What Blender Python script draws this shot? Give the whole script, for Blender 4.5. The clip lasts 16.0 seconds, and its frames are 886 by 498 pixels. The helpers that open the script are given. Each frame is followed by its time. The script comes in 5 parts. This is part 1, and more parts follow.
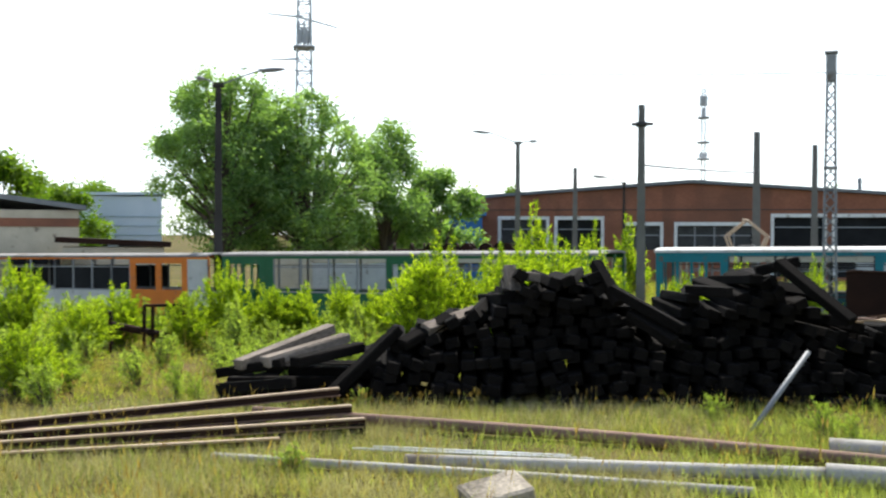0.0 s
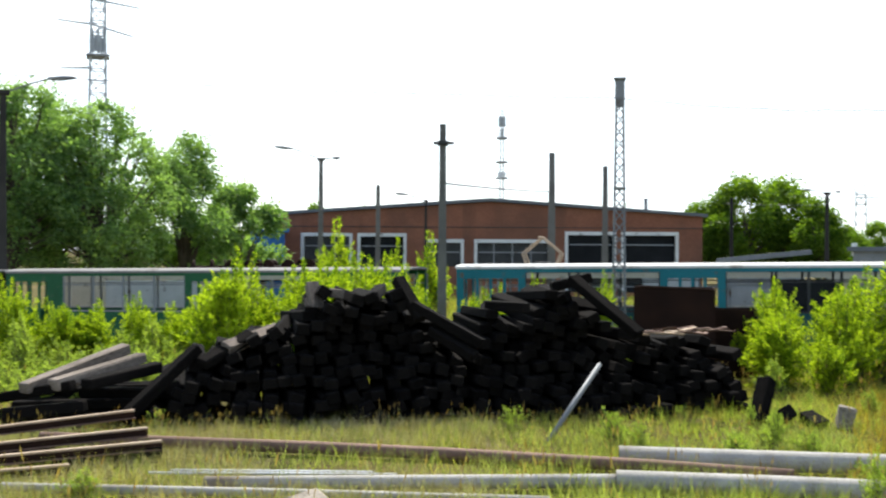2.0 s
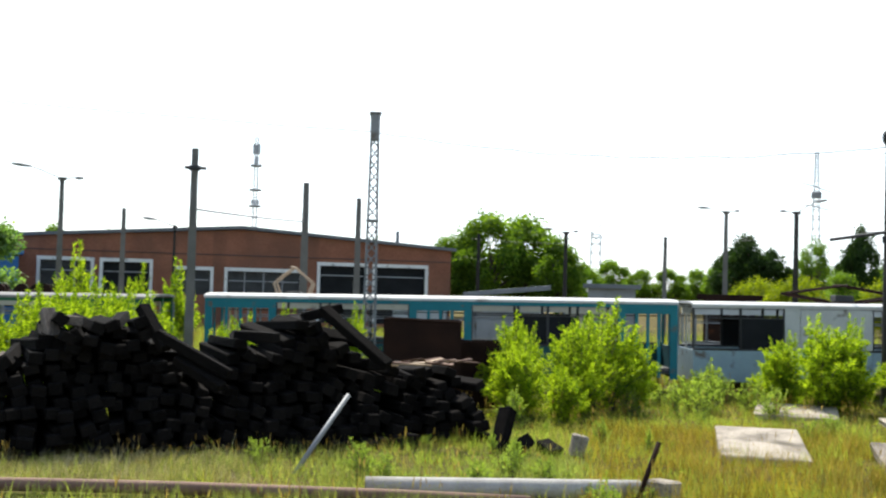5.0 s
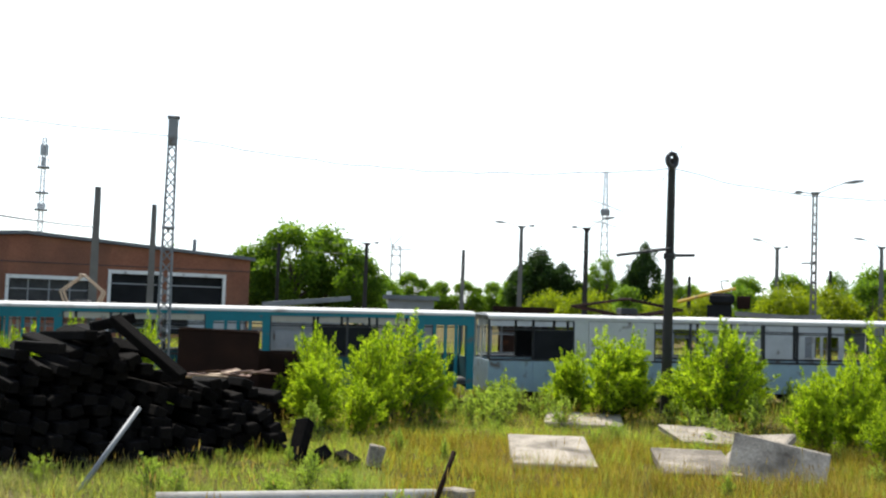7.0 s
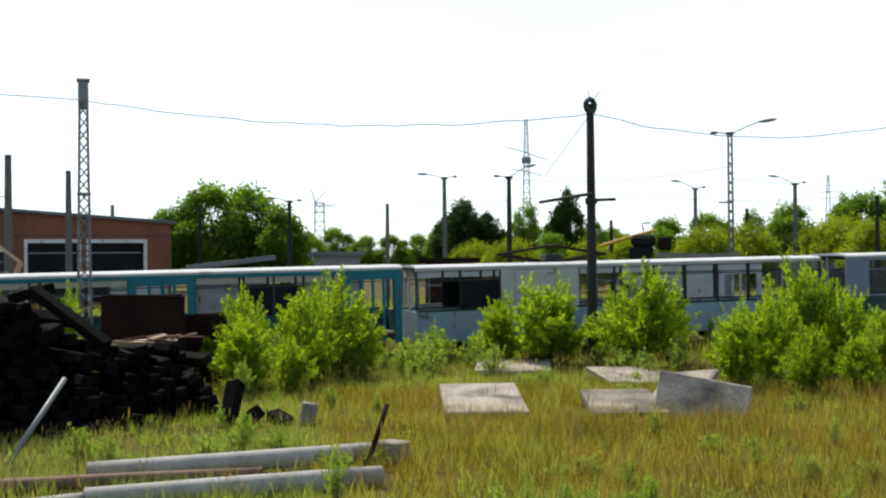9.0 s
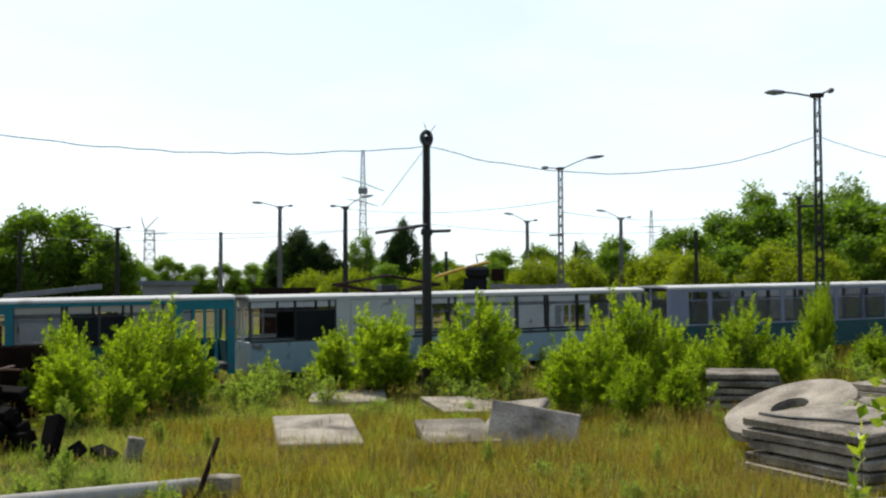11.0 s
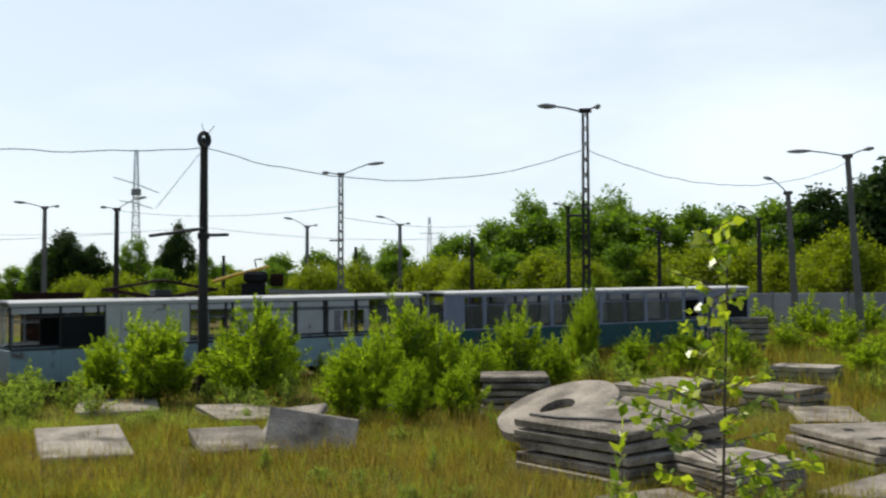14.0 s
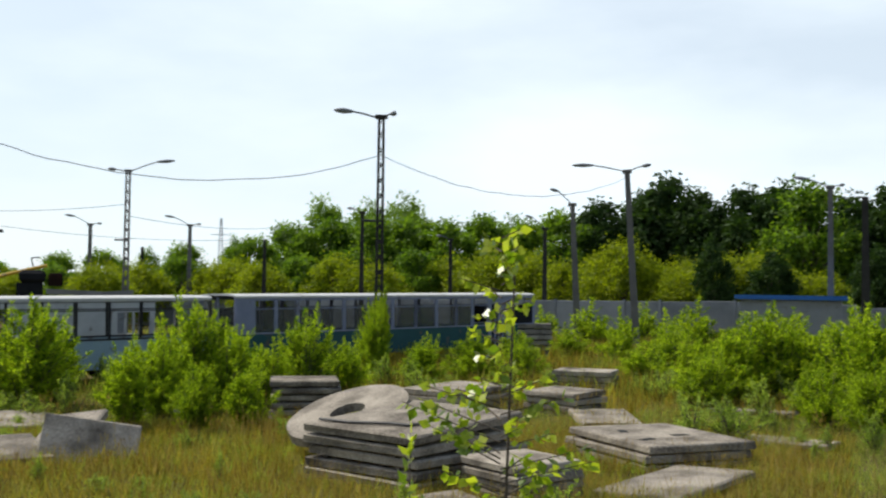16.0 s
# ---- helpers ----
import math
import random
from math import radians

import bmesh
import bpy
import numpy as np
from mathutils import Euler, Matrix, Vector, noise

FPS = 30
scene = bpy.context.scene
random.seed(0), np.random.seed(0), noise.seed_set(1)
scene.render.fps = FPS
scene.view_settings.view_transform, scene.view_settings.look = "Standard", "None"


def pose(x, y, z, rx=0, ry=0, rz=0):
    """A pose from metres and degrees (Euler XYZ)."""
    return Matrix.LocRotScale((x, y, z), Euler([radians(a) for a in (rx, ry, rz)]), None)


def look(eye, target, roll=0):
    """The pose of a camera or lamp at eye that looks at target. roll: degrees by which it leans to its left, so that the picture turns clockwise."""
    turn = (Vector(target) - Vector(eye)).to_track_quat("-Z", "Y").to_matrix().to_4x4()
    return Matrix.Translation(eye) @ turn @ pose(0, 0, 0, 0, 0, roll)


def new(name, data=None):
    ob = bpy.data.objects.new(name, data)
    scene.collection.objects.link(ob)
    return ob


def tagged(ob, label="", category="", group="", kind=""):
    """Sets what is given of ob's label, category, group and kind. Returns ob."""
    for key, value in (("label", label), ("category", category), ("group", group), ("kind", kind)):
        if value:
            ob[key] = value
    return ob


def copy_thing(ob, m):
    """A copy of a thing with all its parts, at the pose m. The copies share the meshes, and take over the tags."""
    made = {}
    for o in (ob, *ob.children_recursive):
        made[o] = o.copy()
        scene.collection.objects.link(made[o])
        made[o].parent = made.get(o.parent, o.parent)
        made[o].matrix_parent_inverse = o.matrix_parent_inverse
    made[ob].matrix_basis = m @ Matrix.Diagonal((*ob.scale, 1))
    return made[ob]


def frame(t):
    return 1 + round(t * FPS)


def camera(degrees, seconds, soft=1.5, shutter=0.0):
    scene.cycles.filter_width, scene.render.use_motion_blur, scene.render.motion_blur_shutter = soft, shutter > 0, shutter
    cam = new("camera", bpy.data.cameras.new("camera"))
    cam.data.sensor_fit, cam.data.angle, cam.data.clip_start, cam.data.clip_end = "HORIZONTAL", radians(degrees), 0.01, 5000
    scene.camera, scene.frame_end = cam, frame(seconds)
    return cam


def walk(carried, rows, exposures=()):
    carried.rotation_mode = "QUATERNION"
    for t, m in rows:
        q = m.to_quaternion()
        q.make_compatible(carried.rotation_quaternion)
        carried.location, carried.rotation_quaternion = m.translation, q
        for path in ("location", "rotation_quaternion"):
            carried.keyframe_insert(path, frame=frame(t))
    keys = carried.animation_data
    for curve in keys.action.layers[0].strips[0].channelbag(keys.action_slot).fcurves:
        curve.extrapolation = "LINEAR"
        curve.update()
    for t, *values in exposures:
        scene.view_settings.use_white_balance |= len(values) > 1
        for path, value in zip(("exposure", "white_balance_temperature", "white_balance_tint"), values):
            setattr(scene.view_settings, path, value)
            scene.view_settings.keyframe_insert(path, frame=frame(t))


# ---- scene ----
# The camera stands on one spot and pans to the right.
EYE = 3.2
cam = camera(45.48, 16.0, soft=2.2, shutter=0.5)
ROWS = [  # seconds, heading, pitch, roll
    (0.0, 0.00, -0.82, 0.20),
    (0.5, 2.61, -0.63, 0.53),
    (1.0, 5.29, 0.59, 1.16),
    (1.5, 7.25, 0.46, 1.51),
    (2.0, 10.64, 0.13, 0.32),
    (2.5, 12.50, -0.14, 0.53),
    (3.0, 15.40, 0.40, 0.76),
    (5.3, 25.31, 1.88, 1.23),
    (5.5, 26.35, 1.04, 1.10),
    (6.0, 28.93, 1.09, 1.88),
    (6.5, 31.10, 2.00, 1.96),
    (7.0, 34.73, 2.94, 2.13),
    (7.5, 35.64, 1.77, 1.64),
    (8.0, 37.11, 0.95, 0.80),
    (8.2, 37.55, 0.70, 0.38),
    (10.3, 43.35, 1.23, -0.63),
    (10.5, 45.00, 1.32, -0.29),
    (11.0, 47.73, 2.03, -0.24),
    (11.5, 49.47, 2.36, 0.08),
    (12.0, 50.77, 2.84, -0.17),
    (12.5, 52.82, 3.61, 0.36),
    (13.0, 54.34, 3.13, 0.18),
    (13.5, 57.76, 3.01, -0.34),
    (14.0, 59.63, 2.28, -0.13),
    (14.5, 62.79, 1.89, 0.25),
    (15.0, 65.17, 1.59, 0.52),
    (15.5, 68.26, 2.11, 0.56),
    (16.0, 70.79, 2.57, 0.68),
]
EXPOSURES = [(0.0, 0.78), (5.5, 0.72), (6.8, 0.66), (8.0, 0.34), (10.5, 0.03), (12.0, -0.15), (13.0, -0.25), (16.0, -0.17)]
walk(cam, [(t, pose(0, 0, EYE, 90, 0, -yaw) @ pose(0, 0, 0, pitch) @ pose(0, 0, 0, 0, 0, roll)) for t, yaw, pitch, roll in ROWS], EXPOSURES)


def polar(az, d, z=0.0):
    a = radians(az)
    return Vector((d * math.sin(a), d * math.cos(a), z))


# ---- sky and sun ----
SUN_AZ, SUN_EL = 14, 52.0
world = bpy.data.worlds.new("world")
scene.world = world
world.use_nodes = True
wn = world.node_tree
wn.nodes.clear()
w_out = wn.nodes.new("ShaderNodeOutputWorld")
w_bg = wn.nodes.new("ShaderNodeBackground")
w_sky = wn.nodes.new("ShaderNodeTexSky")
w_sky.sky_type, w_sky.sun_disc = "NISHITA", False
w_sky.sun_elevation, w_sky.sun_rotation = radians(SUN_EL), radians(SUN_AZ)
w_sky.air_density, w_sky.dust_density = 1.0, 1.0
w_co = wn.nodes.new("ShaderNodeTexCoord")
w_map = wn.nodes.new("ShaderNodeMapping")
w_map.inputs["Scale"].default_value = (1.0, 1.0, 3.2)
w_noise = wn.nodes.new("ShaderNodeTexNoise")
w_noise.inputs["Scale"].default_value, w_noise.inputs["Detail"].default_value = 2.2, 6.0
w_ramp = wn.nodes.new("ShaderNodeValToRGB")
w_ramp.color_ramp.elements[0].position, w_ramp.color_ramp.elements[1].position = 0.36, 0.66
w_ramp.color_ramp.elements[0].color, w_ramp.color_ramp.elements[1].color = (0.6, 0.6, 0.6, 1), (1, 1, 1, 1)
w_mix = wn.nodes.new("ShaderNodeMixRGB")
w_mix.inputs["Color2"].default_value = (8.5, 9.45, 10.1, 1)
wn.links.new(w_co.outputs["Generated"], w_map.inputs["Vector"])
wn.links.new(w_map.outputs["Vector"], w_noise.inputs["Vector"])
wn.links.new(w_noise.outputs["Fac"], w_ramp.inputs["Fac"])
# bright haze low in the sky and on the sun's side, clearer blue overhead and behind
w_sep = wn.nodes.new("ShaderNodeSeparateXYZ")
w_up = wn.nodes.new("ShaderNodeMapRange")
w_up.inputs["From Min"].default_value, w_up.inputs["From Max"].default_value = 0.30, 0.80
w_up.inputs["To Min"].default_value, w_up.inputs["To Max"].default_value = 1.0, 0.15
w_dot = wn.nodes.new("ShaderNodeVectorMath")
w_dot.operation = "DOT_PRODUCT"
w_dot.inputs[1].default_value = (math.sin(radians(35)), math.cos(radians(35)), 0)
w_side = wn.nodes.new("ShaderNodeMapRange")
w_side.inputs["From Min"].default_value, w_side.inputs["From Max"].default_value = -0.5, 0.4
w_side.inputs["To Min"].default_value, w_side.inputs["To Max"].default_value = 0.25, 1.0
w_m1, w_m2 = wn.nodes.new("ShaderNodeMath"), wn.nodes.new("ShaderNodeMath")
w_m1.operation = w_m2.operation = "MULTIPLY"
wn.links.new(w_co.outputs["Generated"], w_sep.inputs[0])
wn.links.new(w_sep.outputs["Z"], w_up.inputs["Value"])
wn.links.new(w_co.outputs["Generated"], w_dot.inputs[0])
wn.links.new(w_dot.outputs["Value"], w_side.inputs["Value"])
wn.links.new(w_up.outputs["Result"], w_m1.inputs[0])
wn.links.new(w_side.outputs["Result"], w_m1.inputs[1])
wn.links.new(w_ramp.outputs["Color"], w_m2.inputs[0])
wn.links.new(w_m1.outputs[0], w_m2.inputs[1])
wn.links.new(w_m2.outputs[0], w_mix.inputs["Fac"])
wn.links.new(w_sky.outputs["Color"], w_mix.inputs["Color1"])
wn.links.new(w_mix.outputs["Color"], w_bg.inputs["Color"])
w_bg.inputs["Strength"].default_value = 0.13
wn.links.new(w_bg.outputs["Background"], w_out.inputs["Surface"])

sun = new("sun", bpy.data.lights.new("sun", "SUN"))
sun.data.energy, sun.data.angle, sun.data.color = 5.0, radians(0.6), (1.0, 0.95, 0.86)
sun.matrix_world = look(polar(SUN_AZ, 60 * math.cos(radians(SUN_EL)), 60 * math.sin(radians(SUN_EL))), (0, 0, 0))


# ---- materials ----
def material(name, dark, light, scale=3.0, rough=0.8, metal=0.0, bump=0.2, fine=40.0, spread=0.0, stain=None, stain_at=(0.55, 0.7), stain_scale=1.2,
             stretch=(1, 1, 1), coords="Object", translucent=0.0, spec=0.3, island=False, lo=0.3, hi=0.7):
    """Two-scale noise colour, an optional stain, a little bump; spread varies it from object to object."""
    m = bpy.data.materials.new(name)
    m.use_nodes = True
    nt = m.node_tree
    b = nt.nodes["Principled BSDF"]
    b.inputs["Roughness"].default_value, b.inputs["Metallic"].default_value = rough, metal
    b.inputs["Specular IOR Level"].default_value = spec
    co = nt.nodes.new("ShaderNodeTexCoord")
    mp = nt.nodes.new("ShaderNodeMapping")
    mp.inputs["Scale"].default_value = stretch
    nt.links.new(co.outputs[coords], mp.inputs["Vector"])
    info = nt.nodes.new("ShaderNodeObjectInfo")
    geo = nt.nodes.new("ShaderNodeNewGeometry")

    def grain(s, detail):
        n = nt.nodes.new("ShaderNodeTexNoise")
        n.noise_dimensions = "4D"
        n.inputs["Scale"].default_value, n.inputs["Detail"].default_value = s, detail
        nt.links.new(mp.outputs["Vector"], n.inputs["Vector"])
        mul = nt.nodes.new("ShaderNodeMath")
        mul.operation = "MULTIPLY"
        mul.inputs[1].default_value = 37.0
        nt.links.new(info.outputs["Random"], mul.inputs[0])
        nt.links.new(mul.outputs[0], n.inputs["W"])
        return n

    big, small = grain(scale, 5.0), grain(fine, 3.0)
    add = nt.nodes.new("ShaderNodeMath")
    add.operation = "MULTIPLY_ADD"
    add.inputs[1].default_value = 0.45
    nt.links.new(small.outputs["Fac"], add.inputs[0])
    half = nt.nodes.new("ShaderNodeMath")
    half.operation = "MULTIPLY"
    half.inputs[1].default_value = 0.55
    nt.links.new(big.outputs["Fac"], half.inputs[0])
    nt.links.new(half.outputs[0], add.inputs[2])
    last = add.outputs[0]
    if spread or island:
        off = nt.nodes.new("ShaderNodeMath")
        off.operation = "MULTIPLY_ADD"
        off.inputs[1].default_value = spread or 0.4
        nt.links.new(geo.outputs["Random Per Island"] if island else info.outputs["Random"], off.inputs[0])
        sub = nt.nodes.new("ShaderNodeMath")
        sub.operation = "SUBTRACT"
        sub.inputs[1].default_value = (spread or 0.4) / 2
        nt.links.new(last, off.inputs[2])
        nt.links.new(off.outputs[0], sub.inputs[0])
        last = sub.outputs[0]
    ramp = nt.nodes.new("ShaderNodeValToRGB")
    e = ramp.color_ramp.elements
    e[0].position, e[0].color = lo, (*dark, 1)
    e[1].position, e[1].color = hi, (*light, 1)
    nt.links.new(last, ramp.inputs["Fac"])
    color = ramp.outputs["Color"]
    if stain:
        s = grain(stain_scale, 8.0)
        sr = nt.nodes.new("ShaderNodeValToRGB")
        sr.color_ramp.elements[0].position, sr.color_ramp.elements[1].position = stain_at
        nt.links.new(s.outputs["Fac"], sr.inputs["Fac"])
        mx = nt.nodes.new("ShaderNodeMixRGB")
        mx.inputs["Color2"].default_value = (*stain, 1)
        nt.links.new(sr.outputs["Color"], mx.inputs["Fac"])
        nt.links.new(color, mx.inputs["Color1"])
        color = mx.outputs["Color"]
    nt.links.new(color, b.inputs["Base Color"])
    if bump:
        bp = nt.nodes.new("ShaderNodeBump")
        bp.inputs["Strength"].default_value, bp.inputs["Distance"].default_value = bump, 0.02
        nt.links.new(small.outputs["Fac"], bp.inputs["Height"])
        nt.links.new(bp.outputs["Normal"], b.inputs["Normal"])
    if translucent:
        tr = nt.nodes.new("ShaderNodeBsdfTranslucent")
        gain = nt.nodes.new("ShaderNodeMixRGB")
        gain.blend_type, gain.inputs["Fac"].default_value = "MULTIPLY", 1.0
        gain.inputs["Color2"].default_value = (1.45, 1.6, 0.55, 1)
        nt.links.new(color, gain.inputs["Color1"])
        nt.links.new(gain.outputs["Color"], tr.inputs["Color"])
        mix = nt.nodes.new("ShaderNodeMixShader")
        mix.inputs["Fac"].default_value = translucent
        out = nt.nodes["Material Output"]
        nt.links.new(b.outputs["BSDF"], mix.inputs[1])
        nt.links.new(tr.outputs["BSDF"], mix.inputs[2])
        nt.links.new(mix.outputs["Shader"], out.inputs["Surface"])
    return m


def paint(name, c, wear=(0.12, 0.09, 0.07), rough=0.55, at=(0.6, 0.72)):
    return material(name, tuple(0.78 * v for v in c), tuple(min(1.12 * v, 0.9) for v in c), 1.6, rough, 0.0, 0.08, 30, 0.0, wear, at, 2.2)


def glass_material():
    m = bpy.data.materials.new("dusty_glass")
    m.use_nodes = True
    nt = m.node_tree
    b = nt.nodes["Principled BSDF"]
    b.inputs["Roughness"].default_value = 0.12
    b.inputs["Base Color"].default_value = (0.05, 0.065, 0.075, 1)
    b.inputs["Specular IOR Level"].default_value = 0.8
    tr = nt.nodes.new("ShaderNodeBsdfTransparent")
    mix = nt.nodes.new("ShaderNodeMixShader")
    n = nt.nodes.new("ShaderNodeTexNoise")
    n.inputs["Scale"].default_value = 3.0
    r = nt.nodes.new("ShaderNodeMapRange")
    r.inputs["To Min"].default_value, r.inputs["To Max"].default_value = 0.3, 0.75
    nt.links.new(n.outputs["Fac"], r.inputs["Value"])
    nt.links.new(r.outputs["Result"], mix.inputs["Fac"])
    nt.links.new(b.outputs["BSDF"], mix.inputs[1])
    nt.links.new(tr.outputs["BSDF"], mix.inputs[2])
    nt.links.new(mix.outputs["Shader"], nt.nodes["Material Output"].inputs["Surface"])
    return m


M_SOIL = material("dry_grass_soil", (0.04, 0.034, 0.012), (0.12, 0.105, 0.028), 0.35, 0.95, bump=0.5, fine=9, stain=(0.12, 0.085, 0.04), stain_at=(0.5, 0.68), stain_scale=0.25, lo=0.38, hi=0.62, spec=0.05)
M_GRASS = material("green_grass", (0.09, 0.115, 0.026), (0.35, 0.375, 0.095), 0.7, 0.7, bump=0, translucent=0.5, island=True, spread=0.25, lo=0.38, hi=0.62, spec=0.12)
M_DULL = material("dull_green_grass", (0.10, 0.125, 0.045), (0.36, 0.39, 0.15), 0.7, 0.8, bump=0, translucent=0.45, island=True, spread=0.3, lo=0.36, hi=0.64, spec=0.1)
M_STRAW = material("straw_grass", (0.15, 0.12, 0.035), (0.50, 0.415, 0.16), 0.7, 0.85, bump=0, translucent=0.4, island=True, spread=0.25, lo=0.38, hi=0.62, spec=0.1)
M_PALE = material("bleached_grass", (0.16, 0.135, 0.075), (0.48, 0.42, 0.28), 0.7, 0.9, bump=0, translucent=0.3, island=True, spread=0.25, lo=0.38, hi=0.62, spec=0.1)
M_GOLD = material("golden_grass", (0.085, 0.062, 0.011), (0.41, 0.30, 0.062), 0.7, 0.85, bump=0, translucent=0.4, island=True, spread=0.3, lo=0.36, hi=0.64, spec=0.1)
M_SEED = material("rusty_seed_heads", (0.17, 0.10, 0.03), (0.42, 0.29, 0.11), 0.9, 0.9, bump=0, translucent=0.3, island=True, spread=0.4, lo=0.34, hi=0.66, spec=0.1)
M_BUSH = material("willow_leaves", (0.075, 0.14, 0.008), (0.42, 0.50, 0.035), 1.2, 0.6, bump=0, translucent=0.54, island=True, spread=0.45, lo=0.36, hi=0.62, spec=0.12)
M_WEED = material("weed_leaves", (0.14, 0.20, 0.04), (0.38, 0.45, 0.12), 1.2, 0.6, bump=0, translucent=0.56, island=True, spread=0.3, lo=0.36, hi=0.64, spec=0.15)
M_SAP = material("sapling_leaves", (0.13, 0.20, 0.012), (0.46, 0.50, 0.05), 2.0, 0.36, bump=0, translucent=0.5, island=True, spread=0.5, lo=0.32, hi=0.68, spec=0.6)
M_TREE = material("tree_leaves", (0.055, 0.11, 0.010), (0.18, 0.27, 0.028), 0.25, 0.6, bump=0, translucent=0.5, island=True, spread=0.3, lo=0.36, hi=0.64, spec=0.2)
M_MAPLE = material("maple_leaves", (0.11, 0.15, 0.006), (0.29, 0.32, 0.015), 0.25, 0.6, bump=0, translucent=0.5, island=True, spread=0.3, lo=0.36, hi=0.64, spec=0.2)
M_PINE = material("dark_crown_leaves", (0.014, 0.035, 0.008), (0.05, 0.09, 0.02), 0.25, 0.7, bump=0, translucent=0.3, island=True, spread=0.3, spec=0.15)
M_ELM = material("elm_leaves", (0.09, 0.165, 0.06), (0.26, 0.37, 0.155), 0.25, 0.6, bump=0, translucent=0.56, island=True, spread=0.3, lo=0.36, hi=0.64, spec=0.2)
M_FENCE = material("fence_concrete", (0.17, 0.18, 0.19), (0.30, 0.31, 0.32), 0.8, 0.9, bump=0.2, spread=0.2, spec=0.1)
M_BARK = material("bark", (0.05, 0.04, 0.03), (0.14, 0.11, 0.085), 4.0, 0.95, bump=0.6)
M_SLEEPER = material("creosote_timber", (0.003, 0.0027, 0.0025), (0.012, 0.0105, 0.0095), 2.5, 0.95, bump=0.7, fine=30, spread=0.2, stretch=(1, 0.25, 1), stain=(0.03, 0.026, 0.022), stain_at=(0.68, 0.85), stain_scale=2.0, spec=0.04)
M_GREYWOOD = material("weathered_timber", (0.035, 0.030, 0.025), (0.24, 0.20, 0.165), 3.0, 0.92, bump=0.8, fine=40, spread=0.25, stretch=(1, 0.2, 1), lo=0.36, hi=0.66, spec=0.08)
M_CONC = material("weathered_concrete", (0.11, 0.095, 0.076), (0.42, 0.37, 0.30), 1.5, 0.92, bump=0.55, fine=22, spread=0.16, stain=(0.055, 0.046, 0.036), stain_at=(0.5, 0.76), stain_scale=1.3, lo=0.36, hi=0.64, spec=0.08)
M_PIPE = material("grey_asbestos_pipe", (0.24, 0.225, 0.20), (0.50, 0.475, 0.43), 2.0, 0.85, bump=0.25, stain=(0.13, 0.085, 0.05), stain_at=(0.5, 0.7), stain_scale=0.8, spec=0.2)
M_RUSTPIPE = material("rusty_pipe_steel", (0.10, 0.055, 0.04), (0.24, 0.15, 0.11), 2.0, 0.8, 0.2, 0.3, spread=0.1)
M_RUST = material("rusty_sheet_steel", (0.010, 0.006, 0.005), (0.034, 0.016, 0.010), 1.5, 0.9, 0.0, 0.35, stain=(0.10, 0.038, 0.014), stain_at=(0.62, 0.76), spec=0.12)
M_RAIL = material("rail_steel", (0.28, 0.19, 0.12), (0.52, 0.40, 0.28), 2.0, 0.7, 0.1, 0.15)
M_GALV = material("dull_steel", (0.13, 0.14, 0.15), (0.24, 0.25, 0.26), 2.0, 0.6, 0.3, 0.1)
# Zinc-coated steel of far masts, its colour made paler and bluer for haze.
M_HAZED_ZINC = material("haze_paled_zinc_steel", (0.34, 0.37, 0.40), (0.52, 0.55, 0.58), 0.5, 0.6, 0.0, 0.05, spec=0.3)
M_DARKMETAL = material("dark_steel", (0.025, 0.026, 0.028), (0.07, 0.07, 0.07), 2.0, 0.6, 0.3, 0.1)
M_POLE = material("pole_concrete", (0.10, 0.097, 0.09), (0.19, 0.182, 0.168), 1.2, 0.9, bump=0.2, spread=0.15, spec=0.15)
M_DARKPOLE = material("dark_pole", (0.022, 0.021, 0.02), (0.06, 0.056, 0.05), 1.2, 0.9, bump=0.2, spec=0.15)
M_WIRE = material("wire", (0.05, 0.05, 0.055), (0.09, 0.09, 0.10), 1.0, 0.6, 0.3, 0)
M_BRICK = material("red_brick", (0.19, 0.078, 0.05), (0.32, 0.137, 0.084), 0.5, 0.9, bump=0.3, fine=6, stain=(0.12, 0.068, 0.05), stain_at=(0.45, 0.75), stain_scale=0.2, spec=0.15)
M_WHITE = paint("white_frame_paint", (0.72, 0.72, 0.70))
M_ROOFING = material("roofing_felt", (0.10, 0.11, 0.12), (0.20, 0.21, 0.22), 0.6, 0.85, bump=0.2)
# Near black painted for shade in openings and bores; also the wagon's dark body.
M_DARK = material("shade_fill_and_dark_body", (0.008, 0.009, 0.010), (0.024, 0.025, 0.027), 1.0, 0.8, bump=0.05, spec=0.08)
M_GLASS = glass_material()
M_TRAMROOF = material("faded_tram_roof", (0.15, 0.147, 0.14), (0.28, 0.27, 0.26), 0.8, 0.85, bump=0.1, stain=(0.10, 0.085, 0.07), stain_at=(0.55, 0.75), spec=0.15)
M_PALEROOF = material("whitewashed_roof", (0.42, 0.42, 0.41), (0.60, 0.60, 0.58), 0.8, 0.85, bump=0.1, stain=(0.25, 0.22, 0.19), stain_at=(0.6, 0.75), spec=0.15)
M_TEAL, M_TEALD = paint("teal_paint", (0.008, 0.165, 0.205)), paint("dark_teal_paint", (0.012, 0.075, 0.085))
M_GREEN, M_ORANGE = paint("green_paint", (0.012, 0.105, 0.042)), paint("orange_paint", (0.62, 0.17, 0.02))
M_TWHITE, M_PALEBLUE = paint("tram_white_paint", (0.48, 0.485, 0.47)), paint("pale_blue_paint", (0.27, 0.37, 0.42))
M_VIOLET = paint("violet_grey_paint", (0.22, 0.245, 0.34))
M_CREAM = paint("cream_paint", (0.48, 0.43, 0.33))
M_GREYP = paint("grey_paint", (0.25, 0.26, 0.27))
M_BLUE = paint("blue_paint", (0.03, 0.14, 0.42))
